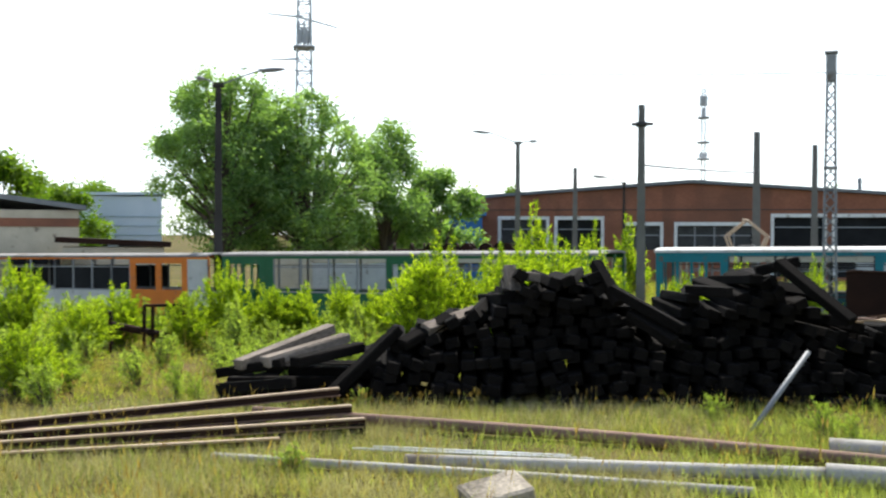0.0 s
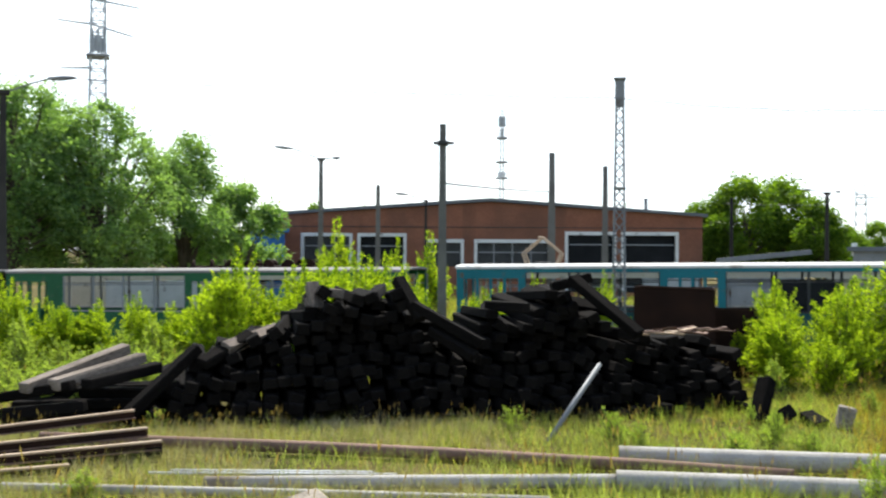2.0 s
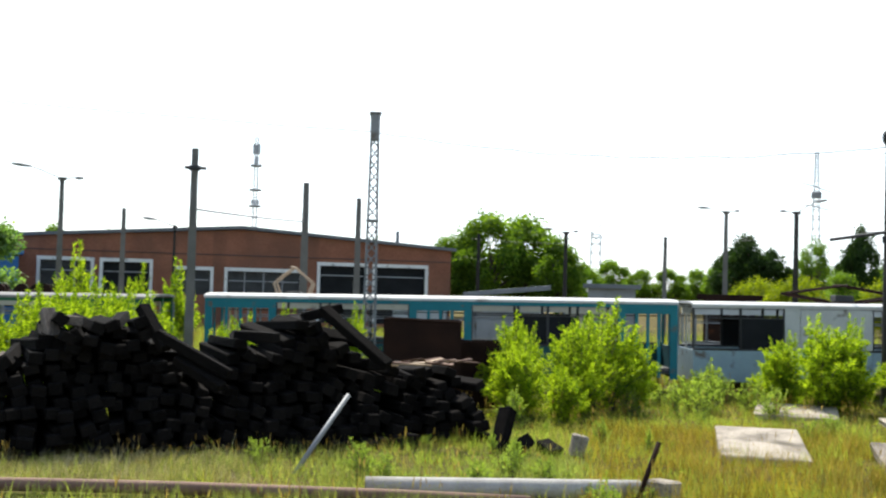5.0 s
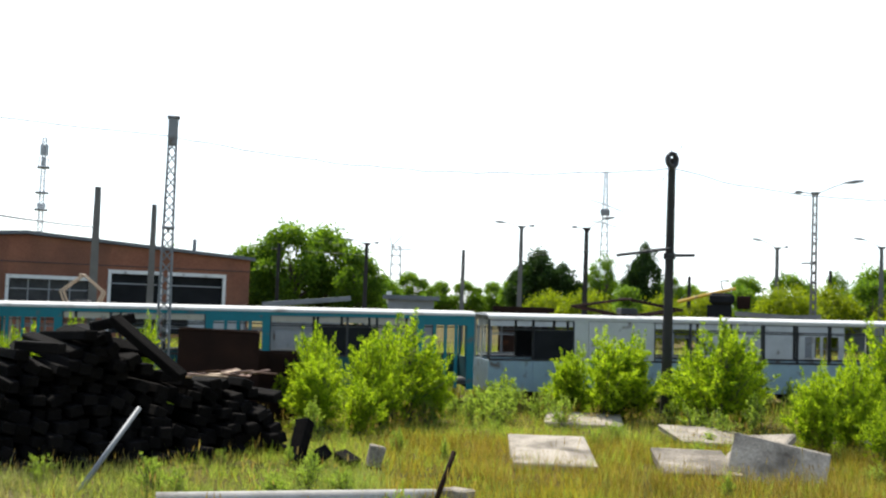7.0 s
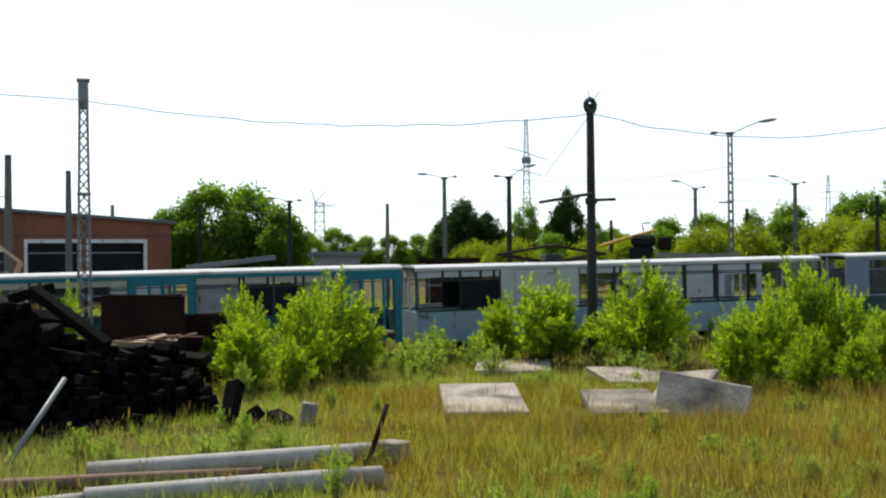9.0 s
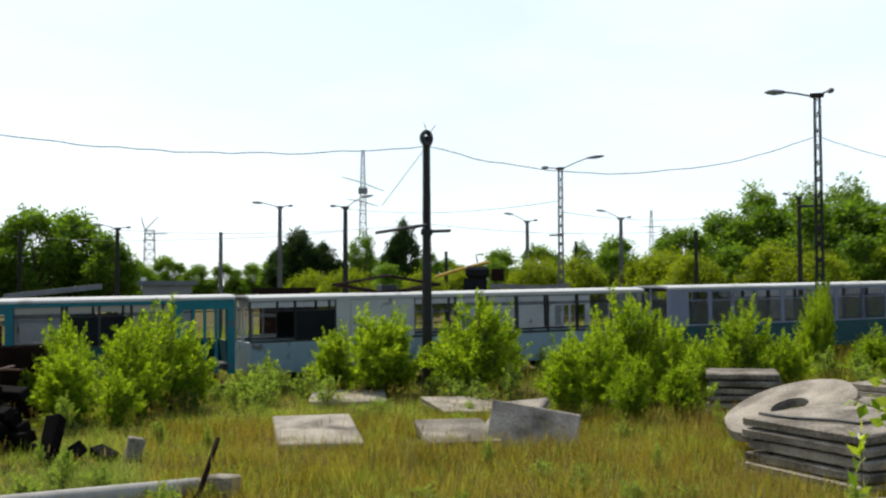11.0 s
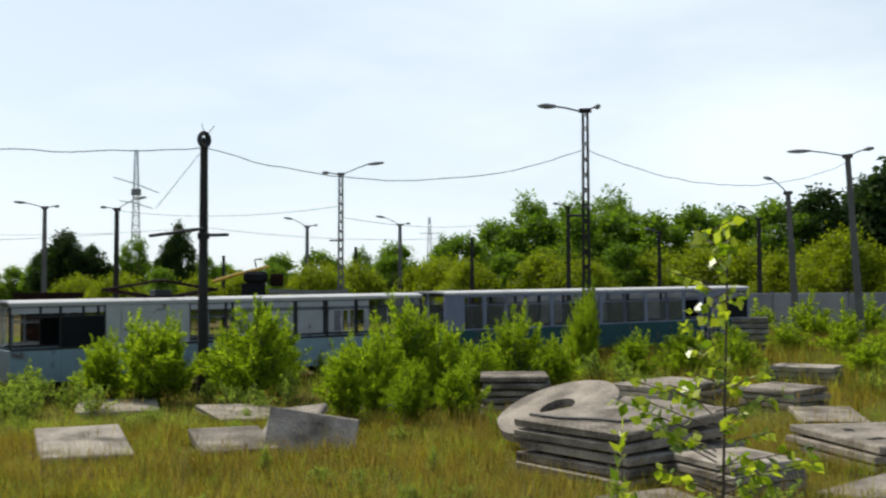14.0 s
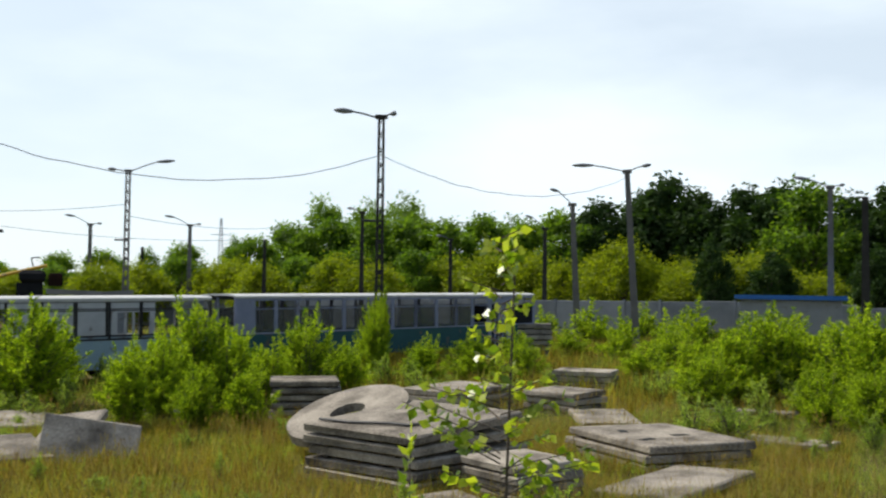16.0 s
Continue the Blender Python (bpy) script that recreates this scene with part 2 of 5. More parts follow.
M_YELLOW = paint("yellow_paint", (0.55, 0.33, 0.02))
M_BLUECLAD = material("blue_white_cladding", (0.42, 0.50, 0.60), (0.62, 0.68, 0.75), 0.3, 0.6, bump=0.05, spread=0.2)


# ---- mesh tools ----
class Geo:
    """Collects vertices and faces of one mesh."""

    def __init__(self):
        self.v, self.f = [], []

    def put(self, vs, fs, m=None):
        k = len(self.v)
        self.v += [tuple(m @ Vector(p)) if m else tuple(p) for p in vs]
        self.f += [tuple(k + i for i in q) for q in fs]
        return self

    def box(self, x0, x1, y0, y1, z0, z1, m=None, c=0.0):
        """A box, with chamfered edges where c is given."""
        if not c:
            vs = [(x, y, z) for z in (z0, z1) for y in (y0, y1) for x in (x0, x1)]
            return self.put(vs, [(0, 2, 3, 1), (4, 5, 7, 6), (0, 1, 5, 4), (2, 6, 7, 3), (0, 4, 6, 2), (1, 3, 7, 5)], m)
        lo, hi = (x0, y0, z0), (x1, y1, z1)
        vs, ids = [], {}
        for sx in (0, 1):
            for sy in (0, 1):
                for sz in (0, 1):
                    s = (sx, sy, sz)
                    for a in range(3):
                        p = [hi[i] - (0 if i == a else c) if s[i] else lo[i] + (0 if i == a else c) for i in range(3)]
                        ids[(s, a)] = len(vs)
                        vs.append(p)
        fs = []
        for a in range(3):
            b, d = [i for i in range(3) if i != a]
            for side in (0, 1):
                ring = []
                for u, w in ((0, 0), (1, 0), (1, 1), (0, 1)):
                    s = [0, 0, 0]
                    s[a], s[b], s[d] = side, u, w
                    ring.append(ids[(tuple(s), a)])
                fs.append(tuple(ring) if (side == 1) == (a != 1) else tuple(reversed(ring)))
            for u in (0, 1):
                for w in (0, 1):
                    s0, s1 = [0, 0, 0], [0, 0, 0]
                    s0[a], s1[a] = 0, 1
                    s0[b] = s1[b] = u
                    s0[d] = s1[d] = w
                    q = (ids[(tuple(s0), b)], ids[(tuple(s1), b)], ids[(tuple(s1), d)], ids[(tuple(s0), d)])
                    fs.append(q)
        for s in [(i, j, k) for i in (0, 1) for j in (0, 1) for k in (0, 1)]:
            fs.append(tuple(ids[(s, a)] for a in range(3)))
        return self.put(vs, fs, m)

    def tube(self, p0, p1, r0, r1=None, n=8, caps=True):
        p0, p1 = Vector(p0), Vector(p1)
        r1 = r0 if r1 is None else r1
        z = (p1 - p0).normalized()
        x = z.orthogonal().normalized()
        y = z.cross(x)
        ring = [x * math.cos(2 * math.pi * i / n) + y * math.sin(2 * math.pi * i / n) for i in range(n)]
        vs = [p0 + r0 * d for d in ring] + [p1 + r1 * d for d in ring]
        fs = [(i, (i + 1) % n, n + (i + 1) % n, n + i) for i in range(n)]
        if caps:
            fs += [tuple(reversed(range(n))), tuple(range(n, 2 * n))]
        return self.put(vs, fs)

    def path(self, pts, r, n=6):
        pts = [Vector(p) for p in pts]
        x = (pts[1] - pts[0]).orthogonal().normalized()
        vs = []
        for i, p in enumerate(pts):
            z = (pts[min(i + 1, len(pts) - 1)] - pts[max(i - 1, 0)]).normalized()
            x = (x - z * x.dot(z)).normalized()
            y = z.cross(x)
            vs += [p + r * (x * math.cos(2 * math.pi * k / n) + y * math.sin(2 * math.pi * k / n)) for k in range(n)]
        fs = [(i * n + k, i * n + (k + 1) % n, (i + 1) * n + (k + 1) % n, (i + 1) * n + k) for i in range(len(pts) - 1) for k in range(n)]
        fs += [tuple(reversed(range(n))), tuple(range((len(pts) - 1) * n, len(pts) * n))]
        return self.put(vs, fs)

    def data(self, name, mat, smooth=False):
        me = bpy.data.meshes.new(name)
        me.from_pydata(self.v, [], self.f)
        bm = bmesh.new()
        bm.from_mesh(me)
        bmesh.ops.recalc_face_normals(bm, faces=bm.faces)
        bm.to_mesh(me)
        bm.free()
        me.materials.append(mat)
        if smooth:
            me.polygons.foreach_set("use_smooth", [True] * len(me.polygons))
        me.update()
        return me


def part(name, geo, mat, parent, label="", smooth=False):
    ob = new(name, geo.data(name, mat, smooth) if isinstance(geo, Geo) else geo)
    ob.parent = parent
    return tagged(ob, label) if label else ob


def thing(name, label, category, m=None, group="", kind=""):
    ob = new(name)
    ob.empty_display_size = 0.2
    if m is not None:
        ob.matrix_world = m
    return tagged(ob, label, category, group, kind)


def solo(name, geo, mat, label, category, m=None, group="", kind="", smooth=False):
    ob = new(name, geo.data(name, mat, smooth))
    if m is not None:
        ob.matrix_world = m
    return tagged(ob, label, category, group, kind)


def quads_mesh(name, centres, us, vs_, mat, pointed=True, slim=False):
    """Many small leaves: a kite (or, slim, a triangle) for each centre, along us, across vs_."""
    n = len(centres)
    if slim:
        p = np.empty((n, 3, 3))
        p[:, 0], p[:, 1], p[:, 2] = centres - vs_ * 0.5, centres + vs_ * 0.5, centres + us
        me = bpy.data.meshes.new(name)
        me.vertices.add(3 * n)
        me.vertices.foreach_set("co", p.reshape(-1))
        me.loops.add(3 * n)
        me.loops.foreach_set("vertex_index", np.arange(3 * n, dtype=np.int32))
        me.polygons.add(n)
        me.polygons.foreach_set("loop_start", np.arange(0, 3 * n, 3, dtype=np.int32))
        me.update(calc_edges=True)
        me.materials.append(mat)
        return me
    p = np.empty((n, 4, 3))
    p[:, 0], p[:, 2] = centres, centres + us
    mid = centres + us * (0.45 if pointed else 0.5)
    p[:, 1], p[:, 3] = mid - vs_ * 0.5, mid + vs_ * 0.5
    me = bpy.data.meshes.new(name)
    me.vertices.add(4 * n)
    me.vertices.foreach_set("co", p.reshape(-1))
    me.loops.add(4 * n)
    me.loops.foreach_set("vertex_index", np.arange(4 * n, dtype=np.int32))
    me.polygons.add(n)
    me.polygons.foreach_set("loop_start", np.arange(0, 4 * n, 4, dtype=np.int32))
    me.update(calc_edges=True)
    me.materials.append(mat)
    return me


def unit(rng, n):
    v = rng.normal(size=(n, 3))
    return v / np.linalg.norm(v, axis=1)[:, None]


# ---- ground ----
ROW_AZ = 25.0
AX, AY = math.sin(radians(ROW_AZ + 90)), math.cos(radians(ROW_AZ + 90))


def row_point(s, n):
    """A place s metres along the tram row and n metres out from the eye's line."""
    return Vector((AX * s - AY * n, AY * s + AX * n, 0))


def ground_z(x, y):
    s, n = AX * x + AY * y, -AY * x + AX * y
    k = min(max((n - 22) / 10, 0), 1)
    k = k * k * (3 - 2 * k)
    return k * (-0.22 + 0.0135 * min(max(s, -60), 75)) + 0.06 * noise.noise((x * 0.22, y * 0.22, 0)) + 0.02 * noise.noise((x * 1.1, y * 1.1, 3))


def build_ground():
    rads = [0, 4, 7, 9] + [10 + 0.6 * i for i in range(50)] + [42, 46, 52, 60, 75, 95, 130, 200, 320, 600, 1200, 2500]
    angs = 200
    g = Geo()
    for r in rads:
        for i in range(angs):
            a = 2 * math.pi * i / angs
            x, y = r * math.sin(a), r * math.cos(a)
            g.v.append((x, y, ground_z(x, y)))
    for j in range(len(rads) - 1):
        for i in range(angs):
            a, b = j * angs + i, j * angs + (i + 1) % angs
            if j == 0:
                g.f.append((a, b + angs, a + angs))
            else:
                g.f.append((a, b, b + angs, a + angs))
    ob = solo("ground", g, M_SOIL, "rough dry soil under grass and weeds", "ground", kind="structure", smooth=True)
    return ob


build_ground()


# ---- brick depot ----
def build_depot():
    d, w = 84.0, 33.6
    m = Matrix.Translation(polar(13.2, d)) @ pose(0, 0, -0.2, 0, 0, -13.2 + 2.0)
    t = thing("depot_building", "long red brick tram depot with a low gabled roof", "building", m)
    eave, ridge = 6.25, 7.35
    openings = []
    for a0, a1, z0, z1 in ((3.1, 5.7, 2.0, 4.75), (6.1, 8.6, 0.2, 4.75), (9.7, 11.7, 2.2, 4.3), (12.4, 16.4, 2.2, 4.3), (17.3, 19.9, 0.2, 4.95), (20.3, 23.2, 0.2, 4.95)):
        x0, x1 = [d * math.tan(radians(a - 13.2)) for a in (a0, a1)]
        openings.append((x0, x1, z0, z1))
    xs = sorted([-w / 2, w / 2] + [x for o in openings for x in o[:2]])
    edge = lambda x: eave + (ridge - eave) * (1 - abs(x) / (w / 2))
    for a, b in zip(xs[:-1], xs[1:]):
        hole = next((o for o in openings if o[0] <= a + 1e-6 and o[1] >= b - 1e-6), None)
        spans = [(-0.3, None)] if hole is None else [(-0.3, hole[2]), (hole[3], None)]
        for z0, z1 in spans:
            za, zb = (edge(a), edge(b)) if z1 is None else (z1, z1)
            g = Geo()
            vs = [(a, 0, z0), (b, 0, z0), (b, 0, zb), (a, 0, za), (a, 0.4, z0), (b, 0.4, z0), (b, 0.4, zb), (a, 0.4, za)]
            if a < 0 < b and z1 is None:
                vs = [(a, 0, z0), (b, 0, z0), (b, 0, zb), (0, 0, ridge), (a, 0, za), (a, 0.4, z0), (b, 0.4, z0), (b, 0.4, zb), (0, 0.4, ridge), (a, 0.4, za)]
                g.put(vs, [(0, 1, 2, 3, 4), (9, 8, 7, 6, 5), (0, 5, 6, 1), (1, 6, 7, 2), (2, 7, 8, 3), (3, 8, 9, 4), (4, 9, 5, 0)])
            else:
                g.put(vs, [(0, 1, 2, 3), (7, 6, 5, 4), (0, 4, 5, 1), (1, 5, 6, 2), (2, 6, 7, 3), (3, 7, 4, 0)])
            part("front_wall_bay", g, M_BRICK, t)
    g = Geo().box(-w / 2, -w / 2 + 0.4, 0.4, 40, -0.3, eave).box(w / 2 - 0.4, w / 2, 0.4, 40, -0.3, eave).box(-w / 2, w / 2, 39.6, 40, -0.3, eave)
    part("side_wall", g, M_BRICK, t)
    g = Geo()
    for s in (-1, 1):
        x1 = s * (w / 2 + 0.35)
        vs = [(0, -0.35, ridge + 0.05), (x1, -0.35, eave - 0.02), (x1, 40, eave - 0.02), (0, 40, ridge + 0.05), (0, -0.35, ridge + 0.3), (x1, -0.35, eave + 0.22), (x1, 40, eave + 0.22), (0, 40, ridge + 0.3)]
        g.put(vs, [(0, 1, 2, 3), (7, 6, 5, 4), (0, 4, 5, 1), (1, 5, 6, 2), (2, 6, 7, 3), (3, 7, 4, 0)])
    part("roof", g, M_ROOFING, t, "grey felt roof with a pale edge")
    part("vent", Geo().tube((13.4, 6, 6.3), (13.4, 6, 8.0), 0.16), M_GALV, t)
    part("gutter", Geo().box(-w / 2, w / 2, -0.05, -0.004, 5.3, 5.36), M_DARKMETAL, t)
    for x0, x1, z0, z1 in openings:
        # Gates get a near-black panel painted for the shade inside; windows a dark one.
        win = part("window" if z0 > 1 else "gate", Geo().box(x0 + 0.1, x1 - 0.1, 0.3, 0.36, z0, z1 - 0.2), M_DARK if z0 < 1 else M_DARKMETAL, t, "dark panel painted for a shaded opening with white surround")
        f = Geo().box(x0 - 0.1, x1 + 0.1, -0.06, 0.2, z1 - 0.2, z1 + 0.08).box(x0 - 0.1, x0 + 0.14, -0.06, 0.2, z0, z1 - 0.202).box(x1 - 0.14, x1 + 0.1, -0.06, 0.2, z0, z1 - 0.202)
        part("frame", f, M_WHITE, win)
        n = max(2, int((x1 - x0) / 1.3)) if z0 > 1 else 1
        b = Geo()
        for i in range(1, n):
            x = x0 + (x1 - x0) * i / n
            b.box(x - 0.05, x + 0.05, 0.18, 0.29, z0, z1 - 0.21)
        b.box(x0 + 0.23, x1 - 0.23, 0.2, 0.295, z1 - 1.0, z1 - 0.9)
        part("glazing_bar", b, M_GREYP, win)
    return t


build_depot()


# ---- trams ----
def tram(label, bays, frame_mat, skirt_mat, post_mat, s0, n, turn=0.0, high=3.0, lift=0.0, roof_mat=None, glass=(), ends=True, seed=1, band=0.26, back=None, post=0.04):
    """A stripped tram hull. bays: (width, kind) from its near-left end; kinds: door, window, dark, board, blank."""
    rng = random.Random(seed)
    length = sum(b[0] for b in bays)
    a = row_point(s0, n)
    mid = row_point(s0 + length / 2, n)
    z = ground_z(mid.x, mid.y) + lift
    m = Matrix.Translation((a.x, a.y, z)) @ pose(0, 0, 0, 0, 0, -ROW_AZ + turn) @ pose(0, 0, 0, 0, math.degrees(-0.0135), 0)
    t = thing("tram", label, "tram", m, "derelict trams")
    wid, sill, head = 2.5, 1.45, high - band - 0.10
    part("floor", Geo().box(0.05, length - 0.05, 0.05, wid - 0.05, 0.62, 0.74), M_DARKMETAL, t)
    # curved roof
    g = Geo()
    prof = [(-0.03, head + band + 0.01), (0.02, head + band + 0.04), (0.25, high - 0.02), (0.7, high), (wid - 0.7, high), (wid - 0.25, high - 0.02), (wid - 0.02, head + band + 0.04), (wid + 0.03, head + band + 0.01)]
    inner = [(y, z_ - 0.07) for y, z_ in prof]
    k = len(prof)
    vs = [(x, y, z_) for x in (-0.03, length + 0.03) for y, z_ in prof + inner]
    fs = [(i, i + 1, 2 * k + i + 1, 2 * k + i) for i in range(k - 1)] + [(k + i + 1, k + i, 3 * k + i, 3 * k + i + 1) for i in range(k - 1)]
    fs += [(0, 2 * k, 3 * k, k), (k - 1, 2 * k - 1, 4 * k - 1, 3 * k - 1)]
    for o in (0, 2 * k):
        fs += [(o + i, o + k + i, o + k + i + 1, o + i + 1) for i in range(k - 1)]
    g.put(vs, fs)
    part("roof", g, roof_mat or M_TRAMROOF, t, "faded dusty roof")
    for y0 in (0.0, wid - 0.06):
        part("cornice", Geo().box(0, length, y0, y0 + 0.06, head, head + band), frame_mat, t)
    x = 0.0
    for w, kind in bays:
        for side, y0 in ((0, 0.0), (1, wid - 0.06)):
            kd = kind if side == 0 else (back or ("dark" if kind == "dark" else "window"))
            if kd != "door":
                part("side_panel", Geo().box(x + 0.004, x + w - 0.004, y0, y0 + 0.05, 0.45, sill - 0.004), frame_mat if kd == "cab" else skirt_mat, t)
                part("sill_rail", Geo().box(x, x + w, y0 - 0.012, y0 + 0.06, sill, sill + 0.06), post_mat if kd not in ("blank", "cab") else frame_mat, t)
            if kd == "door":
                for q in (0.0, w - 0.24):
                    part("door_post", Geo().box(x + q, x + q + 0.24, y0 - 0.01, y0 + 0.07, 0.45, head), frame_mat, t)
                part("door_header", Geo().box(x + 0.24, x + w - 0.24, y0 - 0.008, y0 + 0.068, head - 0.2, head + 0.002), frame_mat, t)
                leaves = 4 if w > 1.5 else 2
                for i in range(1, leaves):
                    q = x + 0.24 + (w - 0.48) * i / leaves
                    part("door_leaf_post", Geo().box(q - 0.05, q + 0.05, y0 + 0.01, y0 + 0.05, 0.5, head - 0.202), frame_mat, t)
            elif kd == "cab":
                for q in (x + 0.15, x + w * 0.5, x + w - 0.15):
                    part("cab_post", Geo().box(q - 0.14, q + 0.14, y0 - 0.01, y0 + 0.06, sill + 0.06, head), frame_mat, t)
                part("cab_header", Geo().box(x, x + w, y0 - 0.012, y0 + 0.05, head - 0.18, head + 0.001), frame_mat, t)
            elif kd in ("window", "dark"):
                cnt = max(1, round(w / 1.25))
                for i in range(cnt + 1):
                    q = x + w * i / cnt
                    part("window_post", Geo().box(q - post, q + post, y0 + 0.002, y0 + 0.05, sill + 0.06, head), post_mat, t)
                for i in range(cnt):
                    q0, q1 = x + w * i / cnt + post, x + w * (i + 1) / cnt - post
                    part("window_bar", Geo().box(q0, q1, y0 + 0.012, y0 + 0.035, head - 0.34, head - 0.30), post_mat, t)
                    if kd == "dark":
                        # Dark bays: the inside's shade is painted as a near-black pane.
                        part("window_pane", Geo().box(q0, q1, y0 + 0.02, y0 + 0.03, sill + 0.06, head - 0.342), M_DARK, t, "near-black pane painted for the shaded inside")
                    elif rng.random() < (glass[0] if glass else 0):
                        part("window_pane", Geo().box(q0, q1, y0 + 0.02, y0 + 0.028, sill + 0.06, head - 0.342), M_GLASS, t, "dusty glass pane")
            elif kd == "board":
                part("board", Geo().box(x + 0.01, x + w - 0.01, y0 - 0.016, y0 + 0.03, sill + 0.061, head - 0.02), M_TWHITE, t, "white painted boarding")
            else:
                part("blank_panel", Geo().box(x + 0.01, x + w - 0.01, y0 - 0.01, y0 + 0.05, sill + 0.061, head), frame_mat, t)
        x += w
    if ends:
        for x0 in (0.0, length - 0.06):
            part("end_panel", Geo().box(x0, x0 + 0.06, 0.07, wid - 0.07, 0.45, sill), skirt_mat, t)
            for y0 in (0.07, wid / 2 - 0.04, wid - 0.15):
                part("end_post", Geo().box(x0, x0 + 0.06, y0, y0 + 0.08, sill, head + band - 0.01), frame_mat, t)
    for bx in (2.6, length - 2.6):
        bogie = part("bogie", Geo().box(bx - 1.1, bx + 1.1, 0.3, wid - 0.3, 0.2, 0.6, c=0.03), M_RUST, t)
        for wx in (-0.8, 0.8):
            for y in (0.12, wid - 0.27):
                part("wheel", Geo().tube((bx + wx, y, 0.35), (bx + wx, y + 0.15, 0.35), 0.35, n=14), M_RUST, bogie)
    return t


W, D = "window", "door"
tram("derelict teal tram hull with empty windows", [(2.3, D), (4.3, W), (2.0, D), (1.5, W), (1.9, "dark"), (1.3, W), (1.9, D)], M_TEAL, M_TEALD, M_DARKMETAL, -8.2, 34, lift=0.02, seed=3, roof_mat=M_PALEROOF, band=0.17)
tram("derelict dark green tram hull with pale roof", [(2.0, D), (0.4, "blank"), (4.9, W), (1.6, D), (3.6, W), (0.5, "blank"), (2.5, D)], M_GREEN, M_GREEN, M_GREYP, -25.4, 34, lift=-0.1, seed=4, band=0.16)
tram("derelict tram with orange cab and white side", [(4.5, W), (4.2, W), (3.2, "dark"), (1.0, "dark"), (3.0, "cab"), (1.0, "board")], M_ORANGE, M_TWHITE, M_GREYP, -43.4, 34.5, lift=-0.15, seed=5, band=0.14)
tram("derelict white tram hull with boarded side", [(1.5, W), (1.4, "dark"), (0.5, "blank"), (2.3, "board"), (5.2, W), (1.2, W), (2.9, W)], M_TWHITE, M_PALEBLUE, M_DARKMETAL, 7.5, 34, lift=-0.02, seed=6, band=0.1, roof_mat=M_PALEROOF)
tram("violet-grey tram with glazed windows", [(0.8, "blank"), (3.2, W), (2.7, W), (2.8, W), (2.6, W), (2.2, W), (1.6, D), (1.8, "dark")], M_VIOLET, M_TEALD, M_VIOLET, 23.3, 33.5, lift=-0.02, glass=(0.7,), seed=7, band=0.16, roof_mat=M_PALEROOF, post=0.09)


# ---- timber pile ----
def sleeper_mesh(name, l, w, h, mat, seed):
    rng = random.Random(seed)
    g = Geo()
    g.box(-w / 2, w / 2, -l / 2, l / 2, -h / 2, h / 2, c=0.018)
    g.v = [(x + rng.uniform(-0.008, 0.008), y + rng.uniform(-0.02, 0.02), z + rng.uniform(-0.008, 0.008)) for x, y, z in g.v]
    return g.data(name, mat)


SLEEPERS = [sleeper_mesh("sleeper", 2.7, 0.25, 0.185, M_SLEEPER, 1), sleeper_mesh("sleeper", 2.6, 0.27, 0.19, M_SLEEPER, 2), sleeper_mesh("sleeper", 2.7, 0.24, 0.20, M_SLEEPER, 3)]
GREY_SLEEPER = sleeper_mesh("sleeper", 2.7, 0.25, 0.185, M_GREYWOOD, 4)


def sight(az, el, d):
    return polar(az, d, EYE + d * math.tan(radians(el)))


def beam(parent, a, b, mat, w=0.25, h=0.19, roll=0.0, label=""):
    """A single timber between two end points."""
    d = b - a
    m = Matrix.Translation(a) @ d.to_track_quat("Y", "Z").to_matrix().to_4x4() @ pose(0, 0, 0, 0, roll, 0)
    rng = random.Random(int(1000 * abs(a.x + b.z)))
    g = Geo().box(-w / 2, w / 2, 0, d.length, -h / 2, h / 2, c=0.02)
    g.v = [(x + rng.uniform(-0.01, 0.01), y, z + rng.uniform(-0.01, 0.01)) for x, y, z in g.v]
    ob = part("sleeper", g, mat, parent, label)
    ob.matrix_world = m
    return ob


def build_pile(label, x_from, x_to, profile, seed):
    rng = random.Random(seed)
    t = thing("sleeper_pile", label, "timber pile", pose(0, 0, 0), "sleeper heaps")

    def top(x):
        for (a, za), (b, zb) in zip(profile[:-1], profile[1:]):
            if a <= x <= b:
                return za + (zb - za) * (x - a) / (b - a)
        return 0

    for j in range(14):
        z = 0.1 + j * 0.2
        x = x_from + rng.uniform(0, 0.2)
        while x < x_to:
            h = top(x)
            if z + 0.05 < h and rng.random() > 0.03:
                loose = 1.0 if z > h - 0.5 else 0.5
                swirl = 52 * noise.noise((x * 0.75 + 5, z * 0.9, 2.5)) * (0.35 + 0.65 * min(z, 1.0))
                front = 19.35 + 0.17 * min(j, 6) + (0.1 * max(0, x - 6))
                m = pose(x, front + 1.35 + rng.uniform(-0.3, 0.2), z + rng.uniform(-0.03, 0.03), rng.gauss(0, 3.0) * loose, swirl + rng.gauss(0, 15) * loose, rng.gauss(0, 6) * loose)
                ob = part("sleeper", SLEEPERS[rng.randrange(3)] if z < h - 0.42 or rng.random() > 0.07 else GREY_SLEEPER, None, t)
                ob.matrix_world = m
            x += 0.28 + rng.uniform(0, 0.04)
    return t


